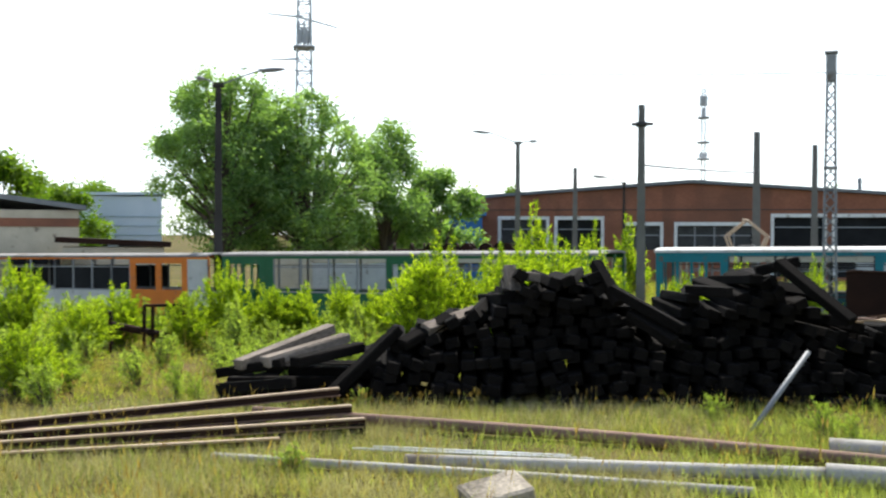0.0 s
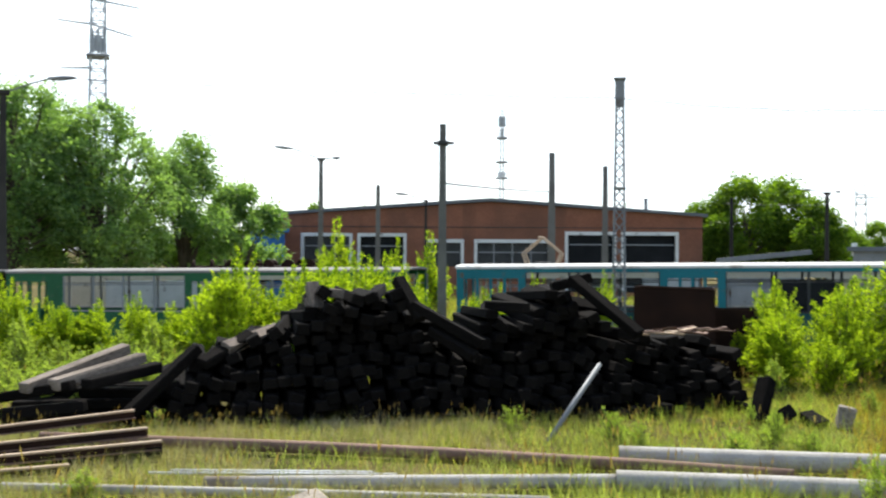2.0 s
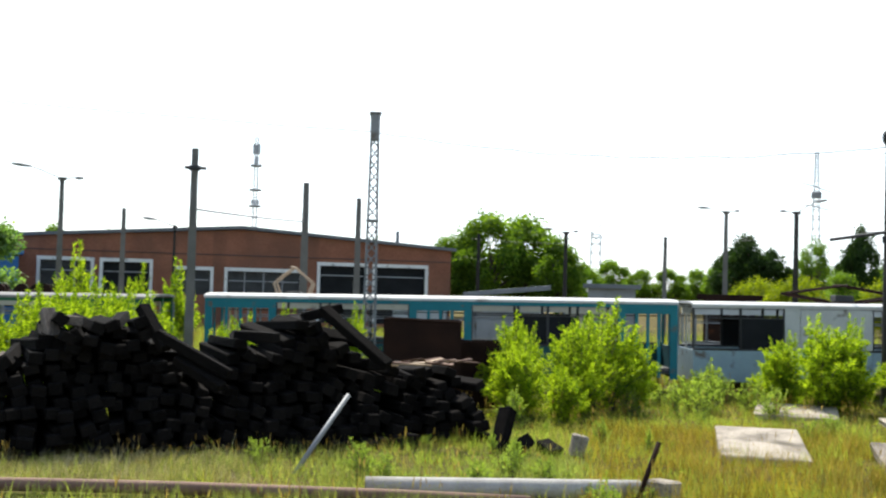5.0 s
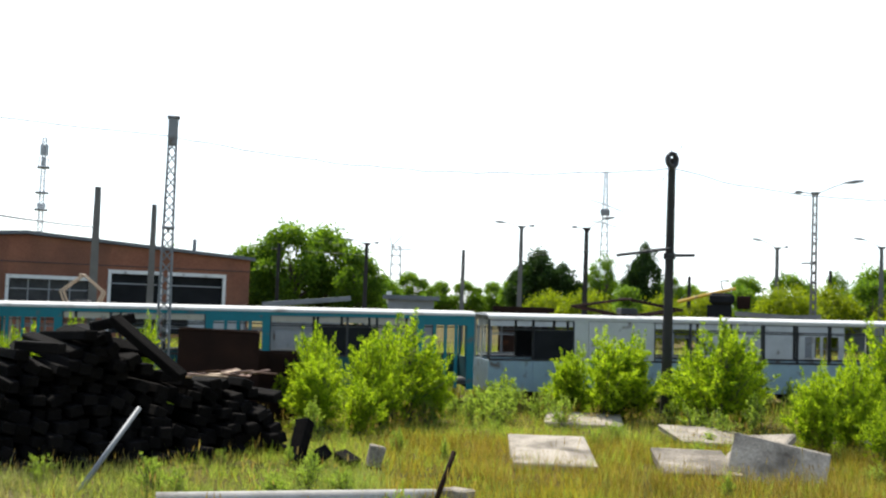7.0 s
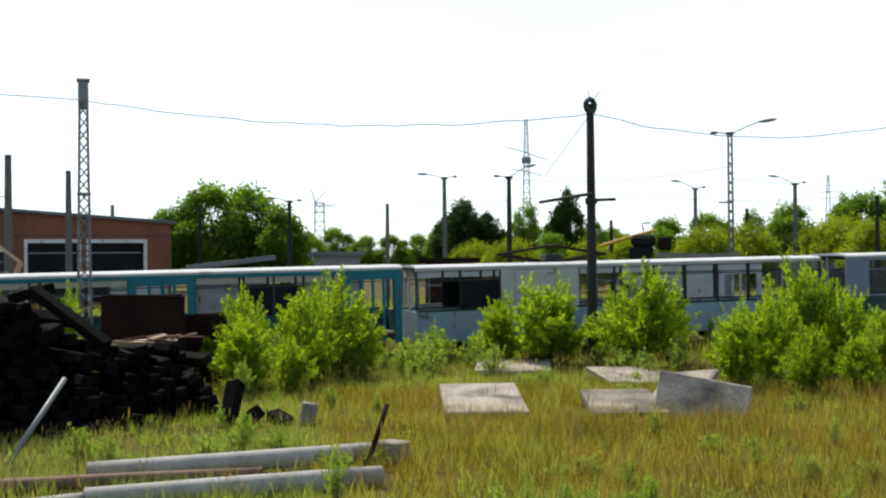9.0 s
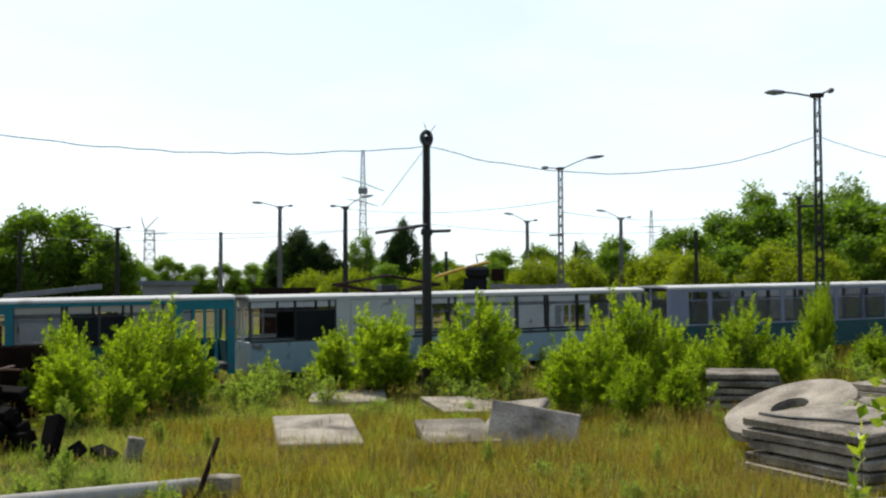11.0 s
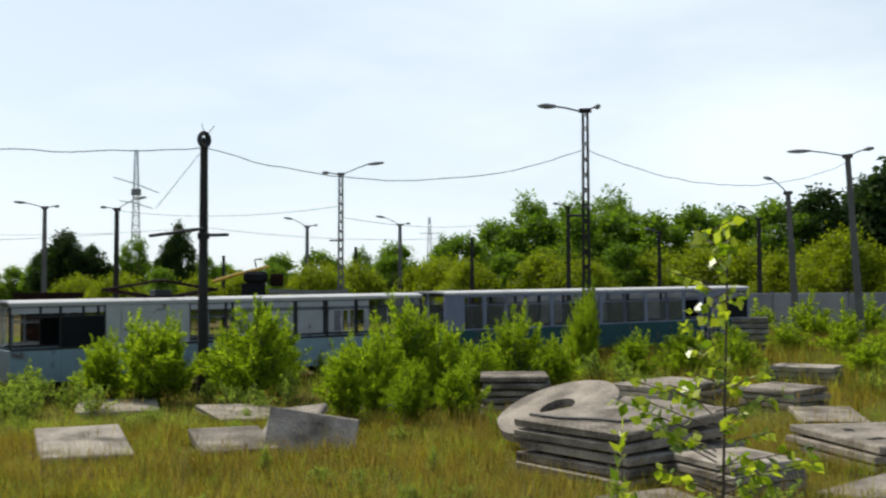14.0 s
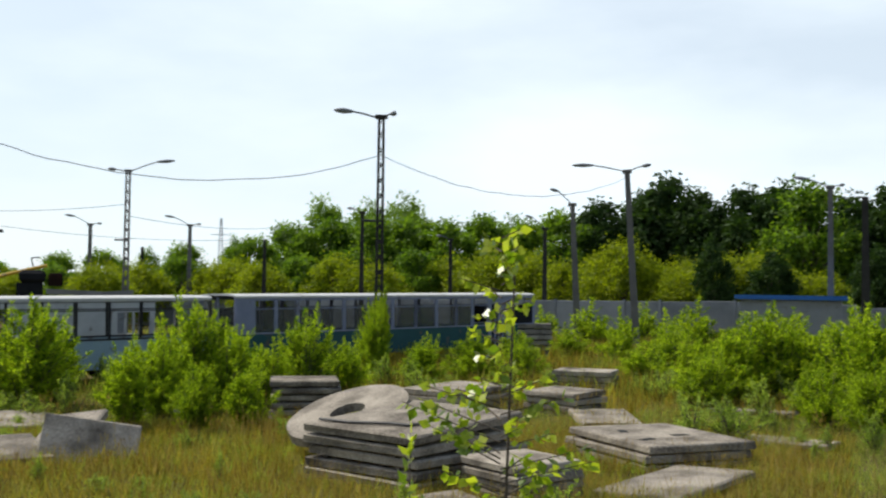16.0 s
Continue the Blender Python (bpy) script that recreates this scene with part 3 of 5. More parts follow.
LEFT_HEAP = build_pile("heap of black creosoted railway sleepers in weeds", -1.7, 4.35, [(-1.7, 0.6), (-0.9, 1.2), (0.0, 1.5), (0.7, 1.85), (1.2, 2.35), (2.0, 2.45), (2.9, 2.45), (3.4, 2.0), (4.35, 1.3)], 11)
RIGHT_HEAP = build_pile("heap of black sleepers with a flat end", 4.35, 10.1, [(4.35, 1.5), (4.6, 1.9), (5.3, 2.1), (6.1, 2.45), (6.6, 2.45), (7.3, 1.7), (8.0, 1.5), (9.3, 1.5), (9.7, 1.35), (10.1, 0.6)], 12)
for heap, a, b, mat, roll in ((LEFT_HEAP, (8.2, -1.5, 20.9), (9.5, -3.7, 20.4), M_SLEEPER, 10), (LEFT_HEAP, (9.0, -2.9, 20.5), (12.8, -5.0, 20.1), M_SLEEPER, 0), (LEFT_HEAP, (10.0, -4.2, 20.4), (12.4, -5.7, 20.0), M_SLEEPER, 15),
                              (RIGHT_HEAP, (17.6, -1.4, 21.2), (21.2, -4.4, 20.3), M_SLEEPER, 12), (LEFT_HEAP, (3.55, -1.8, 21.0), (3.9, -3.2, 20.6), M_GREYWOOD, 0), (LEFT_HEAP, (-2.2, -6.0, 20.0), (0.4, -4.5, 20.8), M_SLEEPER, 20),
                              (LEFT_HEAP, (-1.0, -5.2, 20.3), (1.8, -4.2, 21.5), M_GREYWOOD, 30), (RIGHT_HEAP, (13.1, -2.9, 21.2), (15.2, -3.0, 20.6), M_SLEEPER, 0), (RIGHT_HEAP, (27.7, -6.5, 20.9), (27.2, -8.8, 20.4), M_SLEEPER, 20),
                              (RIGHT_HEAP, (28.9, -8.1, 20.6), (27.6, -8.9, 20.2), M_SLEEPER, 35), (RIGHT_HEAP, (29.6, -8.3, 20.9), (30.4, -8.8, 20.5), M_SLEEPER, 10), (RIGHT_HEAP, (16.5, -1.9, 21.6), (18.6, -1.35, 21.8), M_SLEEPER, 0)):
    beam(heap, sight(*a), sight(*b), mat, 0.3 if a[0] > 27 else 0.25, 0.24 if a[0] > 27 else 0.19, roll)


rng = random.Random(31)
for k in range(15):
    az = 20.8 + 0.28 * k
    a = sight(az, -4.25 + 0.012 * k + rng.uniform(-0.08, 0.08), 21.2 + rng.uniform(0, 0.8))
    beam(RIGHT_HEAP, a, a + Vector((rng.uniform(0.25, 0.7), rng.uniform(-0.4, 0.4), rng.uniform(-0.05, 0.08))), M_RUSTPIPE if k % 3 else M_RAIL, rng.uniform(0.06, 0.16), 0.03, rng.uniform(-20, 20)).name = "splinter"


def build_small_pile():
    rng = random.Random(5)
    t = thing("timber_stack", "low stack of weathered grey and black sleepers", "timber pile", pose(0, 0, 0), "sleeper heaps")
    for j in range(3):
        for i in range(5 - j):
            ob = part("sleeper", SLEEPERS[i % 3], None, t)
            ob.matrix_world = pose(-3.0 + 0.2 * j + rng.uniform(-0.15, 0.15), 20.5 + 0.36 * i + 0.1 * j, 0.12 + 0.2 * j, rng.gauss(0, 2), rng.gauss(0, 3), 90 + rng.gauss(-8, 7))
    for a, b in (((-11.0, -7.0, 19.9), (-6.0, -5.1, 21.5)), ((-9.6, -6.9, 19.7), (-5.2, -5.6, 21.2)), ((-12.0, -7.4, 20.3), (-8.6, -6.9, 19.7)), ((-8.0, -6.9, 19.6), (-4.4, -6.1, 21.0)), ((-12.0, -8.2, 20.3), (-8.0, -8.0, 19.7))):
        beam(t, sight(*a), sight(*b), M_GREYWOOD if b[1] > -6 else M_SLEEPER)
    beam(t, sight(-6.2, -8.8, 19.5), sight(-2.4, -5.15, 20.3), M_SLEEPER, label="black sleeper leaning on the stack")


build_small_pile()


# ---- second row of trams, seen through the first ----
tram("derelict cream tram hull in the second row", [(2.0, "blank"), (4.5, "board"), (2.0, D), (4.5, W), (2.0, "blank")], M_CREAM, M_CREAM, M_GREYP, -27.0, 40, lift=-0.28, seed=8)
tram("derelict pale tram hull in the second row", [(2.0, W), (4.5, W), (2.0, "board"), (4.5, W), (2.0, D)], M_CREAM, M_PALEBLUE, M_GREYP, -9.0, 40, lift=-0.2, seed=9)
tram("derelict white tram hull in the second row", [(2.0, W), (4.5, W), (2.0, W), (4.5, "board"), (2.0, D)], M_TWHITE, M_TWHITE, M_GREYP, 9.0, 40.5, lift=-0.25, seed=10)


def pantograph(label, place, turn, w, h, mat):
    t = thing("pantograph", label, "pantograph", Matrix.Translation(place) @ pose(0, 0, 0, 0, 0, turn), "tram pantographs")
    part("base_frame", Geo().box(-0.7, 0.7, -0.5, -0.42, 0, 0.08).box(-0.7, 0.7, 0.42, 0.5, 0, 0.08).box(-0.7, -0.62, -0.42, 0.42, 0.02, 0.07).box(0.62, 0.7, -0.42, 0.42, 0.02, 0.07), mat, t)
    for y in (-0.4, 0.4):
        for s in (-1, 1):
            part("lower_arm", Geo().tube((0.55 * s, y, 0.08), (w * s, y * 0.9, h * 0.5), 0.045), mat, t)
            part("upper_arm", Geo().tube((w * s, y * 0.9, h * 0.5), (0.0, y * 0.7, h), 0.032), mat, t)
    part("contact_shoe", Geo().tube((-0.05, -0.7, h), (-0.05, 0.7, h), 0.035), mat, t)
    part("motor_box", Geo().box(-0.3, 0.3, -0.25, 0.25, 0.085, 0.3, c=0.02), M_DARKMETAL, t)


p = row_point(12.6, 35.2)
pantograph("folded rusty pantograph on the white tram roof", (p.x, p.y, ground_z(p.x, p.y) + 3.0), -ROW_AZ, 1.9, 0.62, M_RUST)
p = row_point(-6.5, 41.2)
pantograph("rusty diamond pantograph on a tram roof", (p.x, p.y, ground_z(p.x, p.y) + 2.8), -ROW_AZ, 0.75, 1.25, M_RAIL)


# ---- poles, masts and wires ----
def at(az, d, el):
    return EYE + d * math.tan(radians(el))


def stand(az, d):
    p = polar(az, d)
    return Matrix.Translation((p.x, p.y, ground_z(p.x, p.y))) @ pose(0, 0, 0, 0, 0, -az)


def height(az, d, el):
    p = polar(az, d)
    return at(az, d, el) - ground_z(p.x, p.y)


def lamp_arm(t, h, arms, mat):
    for dx, up in arms:
        pts = [(0, 0, h - 0.05), (dx * 0.45, 0, h + up * 0.55), (dx * 0.72, 0, h + up * 0.85)]
        part("arm", Geo().path(pts, 0.035), mat, t)
        s = 1 if dx > 0 else -1
        g = Geo()
        x0 = dx * 0.70
        prof = [(0, 0.05, 0.03), (0.15, 0.09, 0.05), (0.45, 0.14, 0.07), (0.75, 0.12, 0.05), (0.9, 0.04, 0.02)]
        L = abs(dx) * 0.46 / 0.9
        rings = []
        for u, wy, wz in prof:
            zc = h + up * (0.85 + 0.15 * u / 0.9)
            rings.append([(x0 + s * u * L, 1.35 * wy * math.cos(k * math.pi / 4), zc + 1.6 * wz * math.sin(k * math.pi / 4)) for k in range(8)])
        vs = [q for r in rings for q in r]
        fs = [(8 * i + k, 8 * i + (k + 1) % 8, 8 * i + 8 + (k + 1) % 8, 8 * i + 8 + k) for i in range(4) for k in range(8)] + [tuple(range(7, -1, -1)), tuple(range(32, 40))]
        part("lamp_head", g.put(vs, fs), M_GREYP, t, "grey cobra-head lantern", smooth=True)


def pole(label, az, d, el, r=0.14, mat=None, arms=(), lean=0.0, cross=(), category="pole", name="concrete_pole", square=True, group="yard poles"):
    mat = mat or M_POLE
    h = height(az, d, el)
    t = thing(name, label, category, stand(az, d) @ pose(0, 0, 0, 0, lean, 0), group)
    g = Geo()
    if square:
        a, b = r * 1.25, r * 0.8
        g.put([(-a, -a, -0.3), (a, -a, -0.3), (a, a, -0.3), (-a, a, -0.3), (-b, -b, h), (b, -b, h), (b, b, h), (-b, b, h)], [(3, 2, 1, 0), (4, 5, 6, 7), (0, 1, 5, 4), (1, 2, 6, 5), (2, 3, 7, 6), (3, 0, 4, 7)])
    else:
        g.tube((0, 0, -0.3), (0, 0, h), r * 1.25, r * 0.85, 14)
    part("shaft", g, mat, t)
    if arms:
        part("cap", Geo().box(-r * 1.5, r * 1.5, -r * 1.2, r * 1.2, h - 0.12, h + 0.06, c=0.02), mat, t)
        lamp_arm(t, h, arms, M_GALV)
    for z, x0, x1, rise in cross:
        part("bracket", Geo().tube((x0, -r - 0.02, h * z), (x1, -r - 0.02, h * z + rise), 0.05), M_DARKMETAL, t)
        part("clamp", Geo().box(-r * 1.35, r * 1.35, -r * 1.35, r * 1.35, h * z - 0.07, h * z + 0.07), M_DARKMETAL, t)
    return t


def lattice(label, az, d, el, w0, w1, mat, steps, name="lattice_tower", plats=(), lean=0.0, solid_top=0.0, category="tower", arms=(), spike=0.0, panels=()):
    h = height(az, d, el)
    t = thing(name, label, category, stand(az, d) @ pose(0, 0, 0, 0, lean, 0))
    near = d < 60
    r = w0 * 0.09 if near else max(w0 * 0.06, 0.13)
    half = lambda z: 0.5 * (w0 + (w1 - w0) * z / h)
    legs = []
    for sx, sy in ((-1, -1), (1, -1), (1, 1), (-1, 1)):
        part("leg", Geo().tube((sx * half(0), sy * half(0), -0.2), (sx * half(h), sy * half(h), h), r, r, 6), mat, t)
    for i in range(steps):
        z0, z1 = h * i / steps, h * (i + 1) / steps
        a, b = half(z0), half(z1)
        g = Geo()
        q = r * (0.75 if near else 0.55)
        for k in range(4):
            ca, sa = [(1, 0), (0, 1), (-1, 0), (0, -1)][k]
            f = lambda u, v, z: (ca * u - sa * v, sa * u + ca * v, z)
            s = 1 if i % 2 else -1
            if near:
                part("brace", Geo().tube(f(-a * s, -a, z0), f(b * s, -b, z1), q, q, 4), mat, t)
            else:
                g.tube(f(-a * s, -a, z0), f(b * s, -b, z1), q, q, 4)
                g.tube(f(-b, -b, z1), f(b, -b, z1), q, q, 4)
        if not near:
            tagged(part("bracing", g, mat, t), kind="stuff")
    for z, wd, ht in plats:
        part("platform", Geo().box(-wd, wd, -wd, wd, h * z - ht, h * z, c=0.02), M_GREYP, t)
    if solid_top:
        part("equipment", Geo().box(-half(h) * 1.5, half(h) * 1.5, -half(h) * 1.5, half(h) * 1.5, h - solid_top, h - 0.05, c=0.05), M_GREYP, t)
    for z, x, rise in arms:
        part("crossarm", Geo().tube((-half(h * z), 0, h * z), (x, 0, h * z + rise), r, r * 0.6, 5), mat, t)
    for z, rad, n_, ht in panels:
        for k in range(n_):
            an = 2 * math.pi * k / n_
            part("antenna", Geo().box(-0.22, 0.22, rad, rad + 0.2, h * z - ht / 2, h * z + ht / 2, pose(0, 0, 0, 0, 0, math.degrees(an)), 0.03), mat, t)
    if spike:
        part("spike", Geo().tube((0, 0, h), (0, 0, h + spike), 0.03, 0.015, 5), mat, t)
    return t


LIT = "concrete street lamp pole with a single lantern"
pole("dark street lamp pole before the trees", -12.0, 46, 7.82, 0.16, M_DARKPOLE, ((2.4, 0.75), (-0.8, 0.25)), category="street lamp", name="street_lamp", group="street lamps")
pole("plain concrete catenary pole by the teal tram", 10.6, 33, 6.86, 0.125, M_POLE, cross=((0.92, -0.3, 0.35, 0.0),))
pole(LIT, 4.03, 70, 4.94, 0.17, M_POLE, ((-2.6, 0.75), (1.1, 0.08)), category="street lamp", name="street_lamp", group="street lamps")
pole("plain concrete catenary pole", 16.5, 58, 5.33, 0.2, M_POLE)
pole("plain concrete catenary pole by the depot", 7.11, 75, 3.57, 0.17, M_POLE)
pole("plain concrete catenary pole by the depot", 19.35, 60, 4.6, 0.17, M_POLE)
pole("small dark lamp pole by the depot", 9.7, 76, 2.75, 0.1, M_DARKPOLE, ((-1.9, 0.5),), category="street lamp", name="street_lamp", group="street lamps")
pole("tall round pole with brackets and cable coil", 46.85, 33, 8.1, 0.135, M_DARKPOLE, cross=((0.62, -1.6, 0.05, 0.25), (0.625, 0, 0.75, 0.02)), square=False)
pole(LIT, 38.95, 85, 4.3, 0.18, M_POLE, ((-1.9, 0.35), (0.9, 0.1)), category="street lamp", name="street_lamp", group="street lamps")
pole(LIT, 42.45, 80, 4.3, 0.19, M_DARKPOLE, ((1.8, 0.9), (-1.0, 0.1)), category="street lamp", name="street_lamp", group="street lamps")
pole("plain concrete catenary pole", 35.85, 75, 2.93, 0.15, M_POLE)
pole("dark timber pole with a short bracket", 30.6, 90, 3.08, 0.18, M_DARKPOLE, ((-1.6, 0.3), (0.9, 0.1)), category="street lamp", name="street_lamp", group="street lamps")
pole(LIT, 52.3, 95, 3.5, 0.18, M_POLE, ((-1.8, 0.75), (0.8, 0.1)), category="street lamp", name="street_lamp", group="street lamps")
pole(LIT, 57.3, 95, 3.61, 0.19, M_POLE, ((-1.9, 0.75), (0.8, 0.1)), category="street lamp", name="street_lamp", group="street lamps")
pole("leaning concrete street lamp pole with a single lantern", 81.2, 57, 6.82, 0.17, M_POLE, ((-2.5, 0.5), (1.1, 0.25)), lean=-3.2, category="street lamp", name="street_lamp", group="street lamps")
pole(LIT, 78.1, 62, 5.05, 0.17, M_POLE, ((-1.1, 0.95),), lean=-2.6, category="street lamp", name="street_lamp", group="street lamps")
pole(LIT, 76.3, 80, 3.74, 0.17, M_DARKPOLE, ((-1.3, 0.95),), category="street lamp", name="street_lamp", group="street lamps")
pole(LIT, 90.95, 66, 5.81, 0.17, M_POLE, ((-1.8, 0.6), (0.7, 0.1)), category="street lamp", name="street_lamp", group="street lamps")
pole("dark bare timber pole at the yard edge", 92.6, 60, 5.26, 0.2, M_DARKPOLE)
for az, d, el in ((25.9, 95, 2.9), (61.2, 85, 2.9), (66.4, 80, 4.5), (71.2, 85, 3.1), (47.9, 90, 1.9), (54.9, 100, 2.4)):
    pole("distant dark yard pole among the trees", az, d, el, 0.16, M_DARKPOLE, ((-1.0, 0.3),) if az > 66 else (), category="pole")

lattice("tall steel lattice floodlight tower by the teal tram", 20.1, 33, 9.25, 0.42, 0.2, M_GALV, 24, "floodlight_tower", plats=((0.62, 0.2, 0.08), (1.0, 0.19, 0.08)), solid_top=0.9)
def ladder_pole(label, az, d, el, w0, w1, mat, arms):
    """A concrete pole with a row of openings through it, like a ladder."""
    h = height(az, d, el)
    t = thing("street_lamp", label, "street lamp", stand(az, d), "street lamps")
    for s in (-1, 1):
        a, b, q = s * (w0 / 2 - w0 * 0.17), s * (w1 / 2 - w1 * 0.17), w0 * 0.17
        part("leg", Geo().put([(a - q, -0.13, -0.3), (a + q, -0.13, -0.3), (a + q, 0.13, -0.3), (a - q, 0.13, -0.3), (b - q * 0.8, -0.1, h), (b + q * 0.8, -0.1, h), (b + q * 0.8, 0.1, h), (b - q * 0.8, 0.1, h)],
                              [(3, 2, 1, 0), (4, 5, 6, 7), (0, 1, 5, 4), (1, 2, 6, 5), (2, 3, 7, 6), (3, 0, 4, 7)]), mat, t)
    n = int(h / 0.55)
    for i in range(1, n + 1):
        z = h * i / n - 0.1
        w = (w0 + (w1 - w0) * z / h) / 2 - w0 * 0.3
        part("rung", Geo().box(-w, w, -0.09, 0.09, z - 0.08, z + 0.1), mat, t)
    part("cap", Geo().box(-0.24, 0.24, -0.12, 0.12, h - 0.05, h + 0.1, c=0.02), mat, t)
    part("bracket", Geo().tube((-0.7, 0, h * 0.6), (0.15, 0, h * 0.6), 0.05), M_DARKMETAL, t)
    lamp_arm(t, h, arms, M_GALV)


ladder_pole("dark concrete ladder lamp pole wrapped by climber", 67.35, 40, 9.6, 0.36, 0.25, M_DARKPOLE, ((-1.55, 0.25), (0.5, 0.18)))
ladder_pole(LIT, 54.1, 65, 6.3, 0.42, 0.3, M_POLE, ((2.3, 0.75), (-1.0, 0.1)))
lattice("very tall telecom mast behind the trees", -7.5, 190, 14.5, 3.6, 2.0, M_HAZED_ZINC, 26, "telecom_mast", plats=((0.70, 1.9, 0.4), (0.94, 1.7, 0.4)), panels=((0.735, 1.0, 9, 2.6), (0.76, 1.2, 8, 2.4), (0.95, 1.0, 9, 2.6)), arms=((0.80, -6.5, 0.4), (0.80, 6, -1.8), (0.88, -6, 0.3), (0.88, 6.8, -1.0), (0.66, -6, -0.3)))
lattice("distant slim telecom mast with antennas", 13.8, 230, 7.6, 1.0, 0.7, M_HAZED_ZINC, 20, "telecom_mast", plats=((0.58, 1.3, 0.3), (0.68, 1.3, 0.3), (0.83, 1.2, 0.3)), spike=1.0, panels=((0.93, 0.6, 5, 2.2), (0.86, 0.8, 4, 1.8), (0.6, 0.7, 3, 1.0)))
lattice("distant electricity pylon with stepped arms", 43.4, 300, 7.35, 3.0, 0.7, M_HAZED_ZINC, 16, "pylon", arms=((0.78, -6, 1.5), (0.78, 6, -2.5), (0.65, -4.5, 0.5), (0.65, 4.5, -1.5)), plats=((0.74, 1.3, 1.6),))
lattice("distant twin-horned electricity pylon", 32.2, 320, 3.0, 3.6, 2.6, M_HAZED_ZINC, 7, "pylon", arms=((1.0, -2.4, 4.0), (1.0, 2.4, 4.0), (0.95, 5, 0)))
lattice("faint distant pylon over the trees", 58.9, 420, 4.0, 3.0, 0.6, M_HAZED_ZINC, 8, "pylon", arms=((0.8, -4, 0), (0.8, 4, 0)))


def wire(label, a, b, sag, r=0.014, wobble=0.0, seed=0):
    a, b = Vector(a), Vector(b)
    n = 28
    pts = []
    rng = random.Random(seed)
    for i in range(n + 1):
        u = i / n
        p = a.lerp(b, u)
        p.z -= 4 * sag * u * (1 - u) - (rng.uniform(-wobble, wobble) if 0 < i < n else 0)
        pts.append(p)
    solo("cable", Geo().path(pts, r, 5), M_WIRE, label, "cable", group="overhead cables")


TW = polar(20.1, 33, at(20.1, 33, 8.2))
PE = polar(46.85, 33, at(46.85, 33, 7.6))
PG = polar(67.35, 40, at(67.35, 40, 7.6))
PJ = polar(80.75, 57, at(80.75, 57, 6.5))
LE = polar(-24, 60, at(-24, 60, 9.0))
wire("thin black cable slung between yard poles", TW, PE, 0.55, wobble=0.03, seed=1)
wire("thin black cable slung between yard poles", PE, PG, 1.1, wobble=0.03, seed=2)
wire("thin black cable slung between yard poles", PG, PJ, 1.3, wobble=0.03, seed=3)
wire("thin black cable slung between yard poles", LE, TW, 0.5, wobble=0.02, seed=4)
wire("overhead tram wire across the yard", polar(10.6, 33, at(10.6, 33, 3.7)), polar(16.5, 58, at(16.5, 58, 3.25)), 0.05, 0.03)
wire("stay wire from the round pole", polar(46.8, 33, at(46.8, 33, 7.5)), polar(44.4, 33, at(44.4, 33, 4.35)), 0.0, 0.01)
for a0, d0, e0, a1, d1, e1, sg in ((30.6, 90, 3.0, 46.85, 80, 3.4, 0.5), (46.85, 80, 3.4, 62, 90, 3.0, 0.6), (25.5, 100, 2.6, 42.5, 80, 3.0, 0.5), (42.5, 80, 4.2, 54.1, 65, 4.6, 0.5), (54.1, 65, 4.0, 62, 90, 3.6, 0.4)):
    wire("distant overhead tram wire", polar(a0, d0, at(a0, d0, e0)), polar(a1, d1, at(a1, d1, e1)), sg, 0.016)
t = thing("cable_coil", "coil of black cable on the pole top", "cable", Matrix.Translation(polar(46.6, 32.9, at(46.6, 33, 7.95))))
g = Geo().path([(0.2 * math.cos(k * math.pi / 9), -0.2, 0.2 * math.sin(k * math.pi / 9)) for k in range(19)], 0.08, 8)
part("coil", g, M_DARKMETAL, t)
for s in (-1, 1):
    part("loose_end", Geo().tube((0.1, -0.15, 0.1), (0.22 + 0.28 * s, -0.15, 0.5), 0.012, 0.01, 5), M_DARKMETAL, t)


# ---- concrete slabs ----
def slab_mesh(w, l, h, seed):
    rng = random.Random(seed)
    g = Geo().box(0, w, 0, l, 0, h, c=0.025)
    g.v = [(x + rng.uniform(-0.02, 0.02), y + rng.uniform(-0.02, 0.02), z + rng.uniform(-0.006, 0.006)) for x, y, z in g.v]
    return g.data("slab", M_CONC)


def stack(label, x, y, left_az, a, b, n, thick=0.15, tilt=(0, 0), seed=0, base=-0.03, gap=0.025):
    """n slabs; (x, y): the corner nearest the road; a: the side going along left_az; b: the other side."""
    rng = random.Random(seed)
    z = ground_z(x, y) + base
    t = thing("slab_stack" if n > 1 else "concrete_slab", label, "concrete slab", Matrix.Translation((x, y, z)) @ pose(0, 0, 0, 0, 0, -left_az), "concrete slabs")
    me = slab_mesh(b, a, thick, seed)
    for i in range(n):
        ob = part("slab", me, None, t)
        m = pose(rng.uniform(-0.04, 0.04), rng.uniform(-0.04, 0.04), i * (thick + gap), rng.uniform(-0.3, 0.3), rng.uniform(-0.3, 0.3), rng.gauss(0, 0.6))
        if i >= n - 2:
            k = 1.0 if i == n - 1 else 0.45
            m = m @ pose(0, 0, 0, k * tilt[0], -k * tilt[1], 0)
        ob.matrix_local = m
        if 0 < i:
            for k in (0.15, 0.8):
                part("spacer", Geo().box(0.05, b - 0.05, a * k, a * k + 0.1, i * (thick + gap) - gap - 0.002, i * (thick + gap) + 0.004), M_GREYWOOD, t)
    return t


def free_slab(label, x, y, z, w, l, h, rx, ry, rz, seed):
    ob = solo("concrete_slab", Geo(), M_CONC, label, "concrete slab", pose(x, y, z, rx, ry, rz) @ pose(-w / 2, -l / 2, 0), "concrete slabs")
    ob.data = slab_mesh(w, l, h, seed)
    return ob


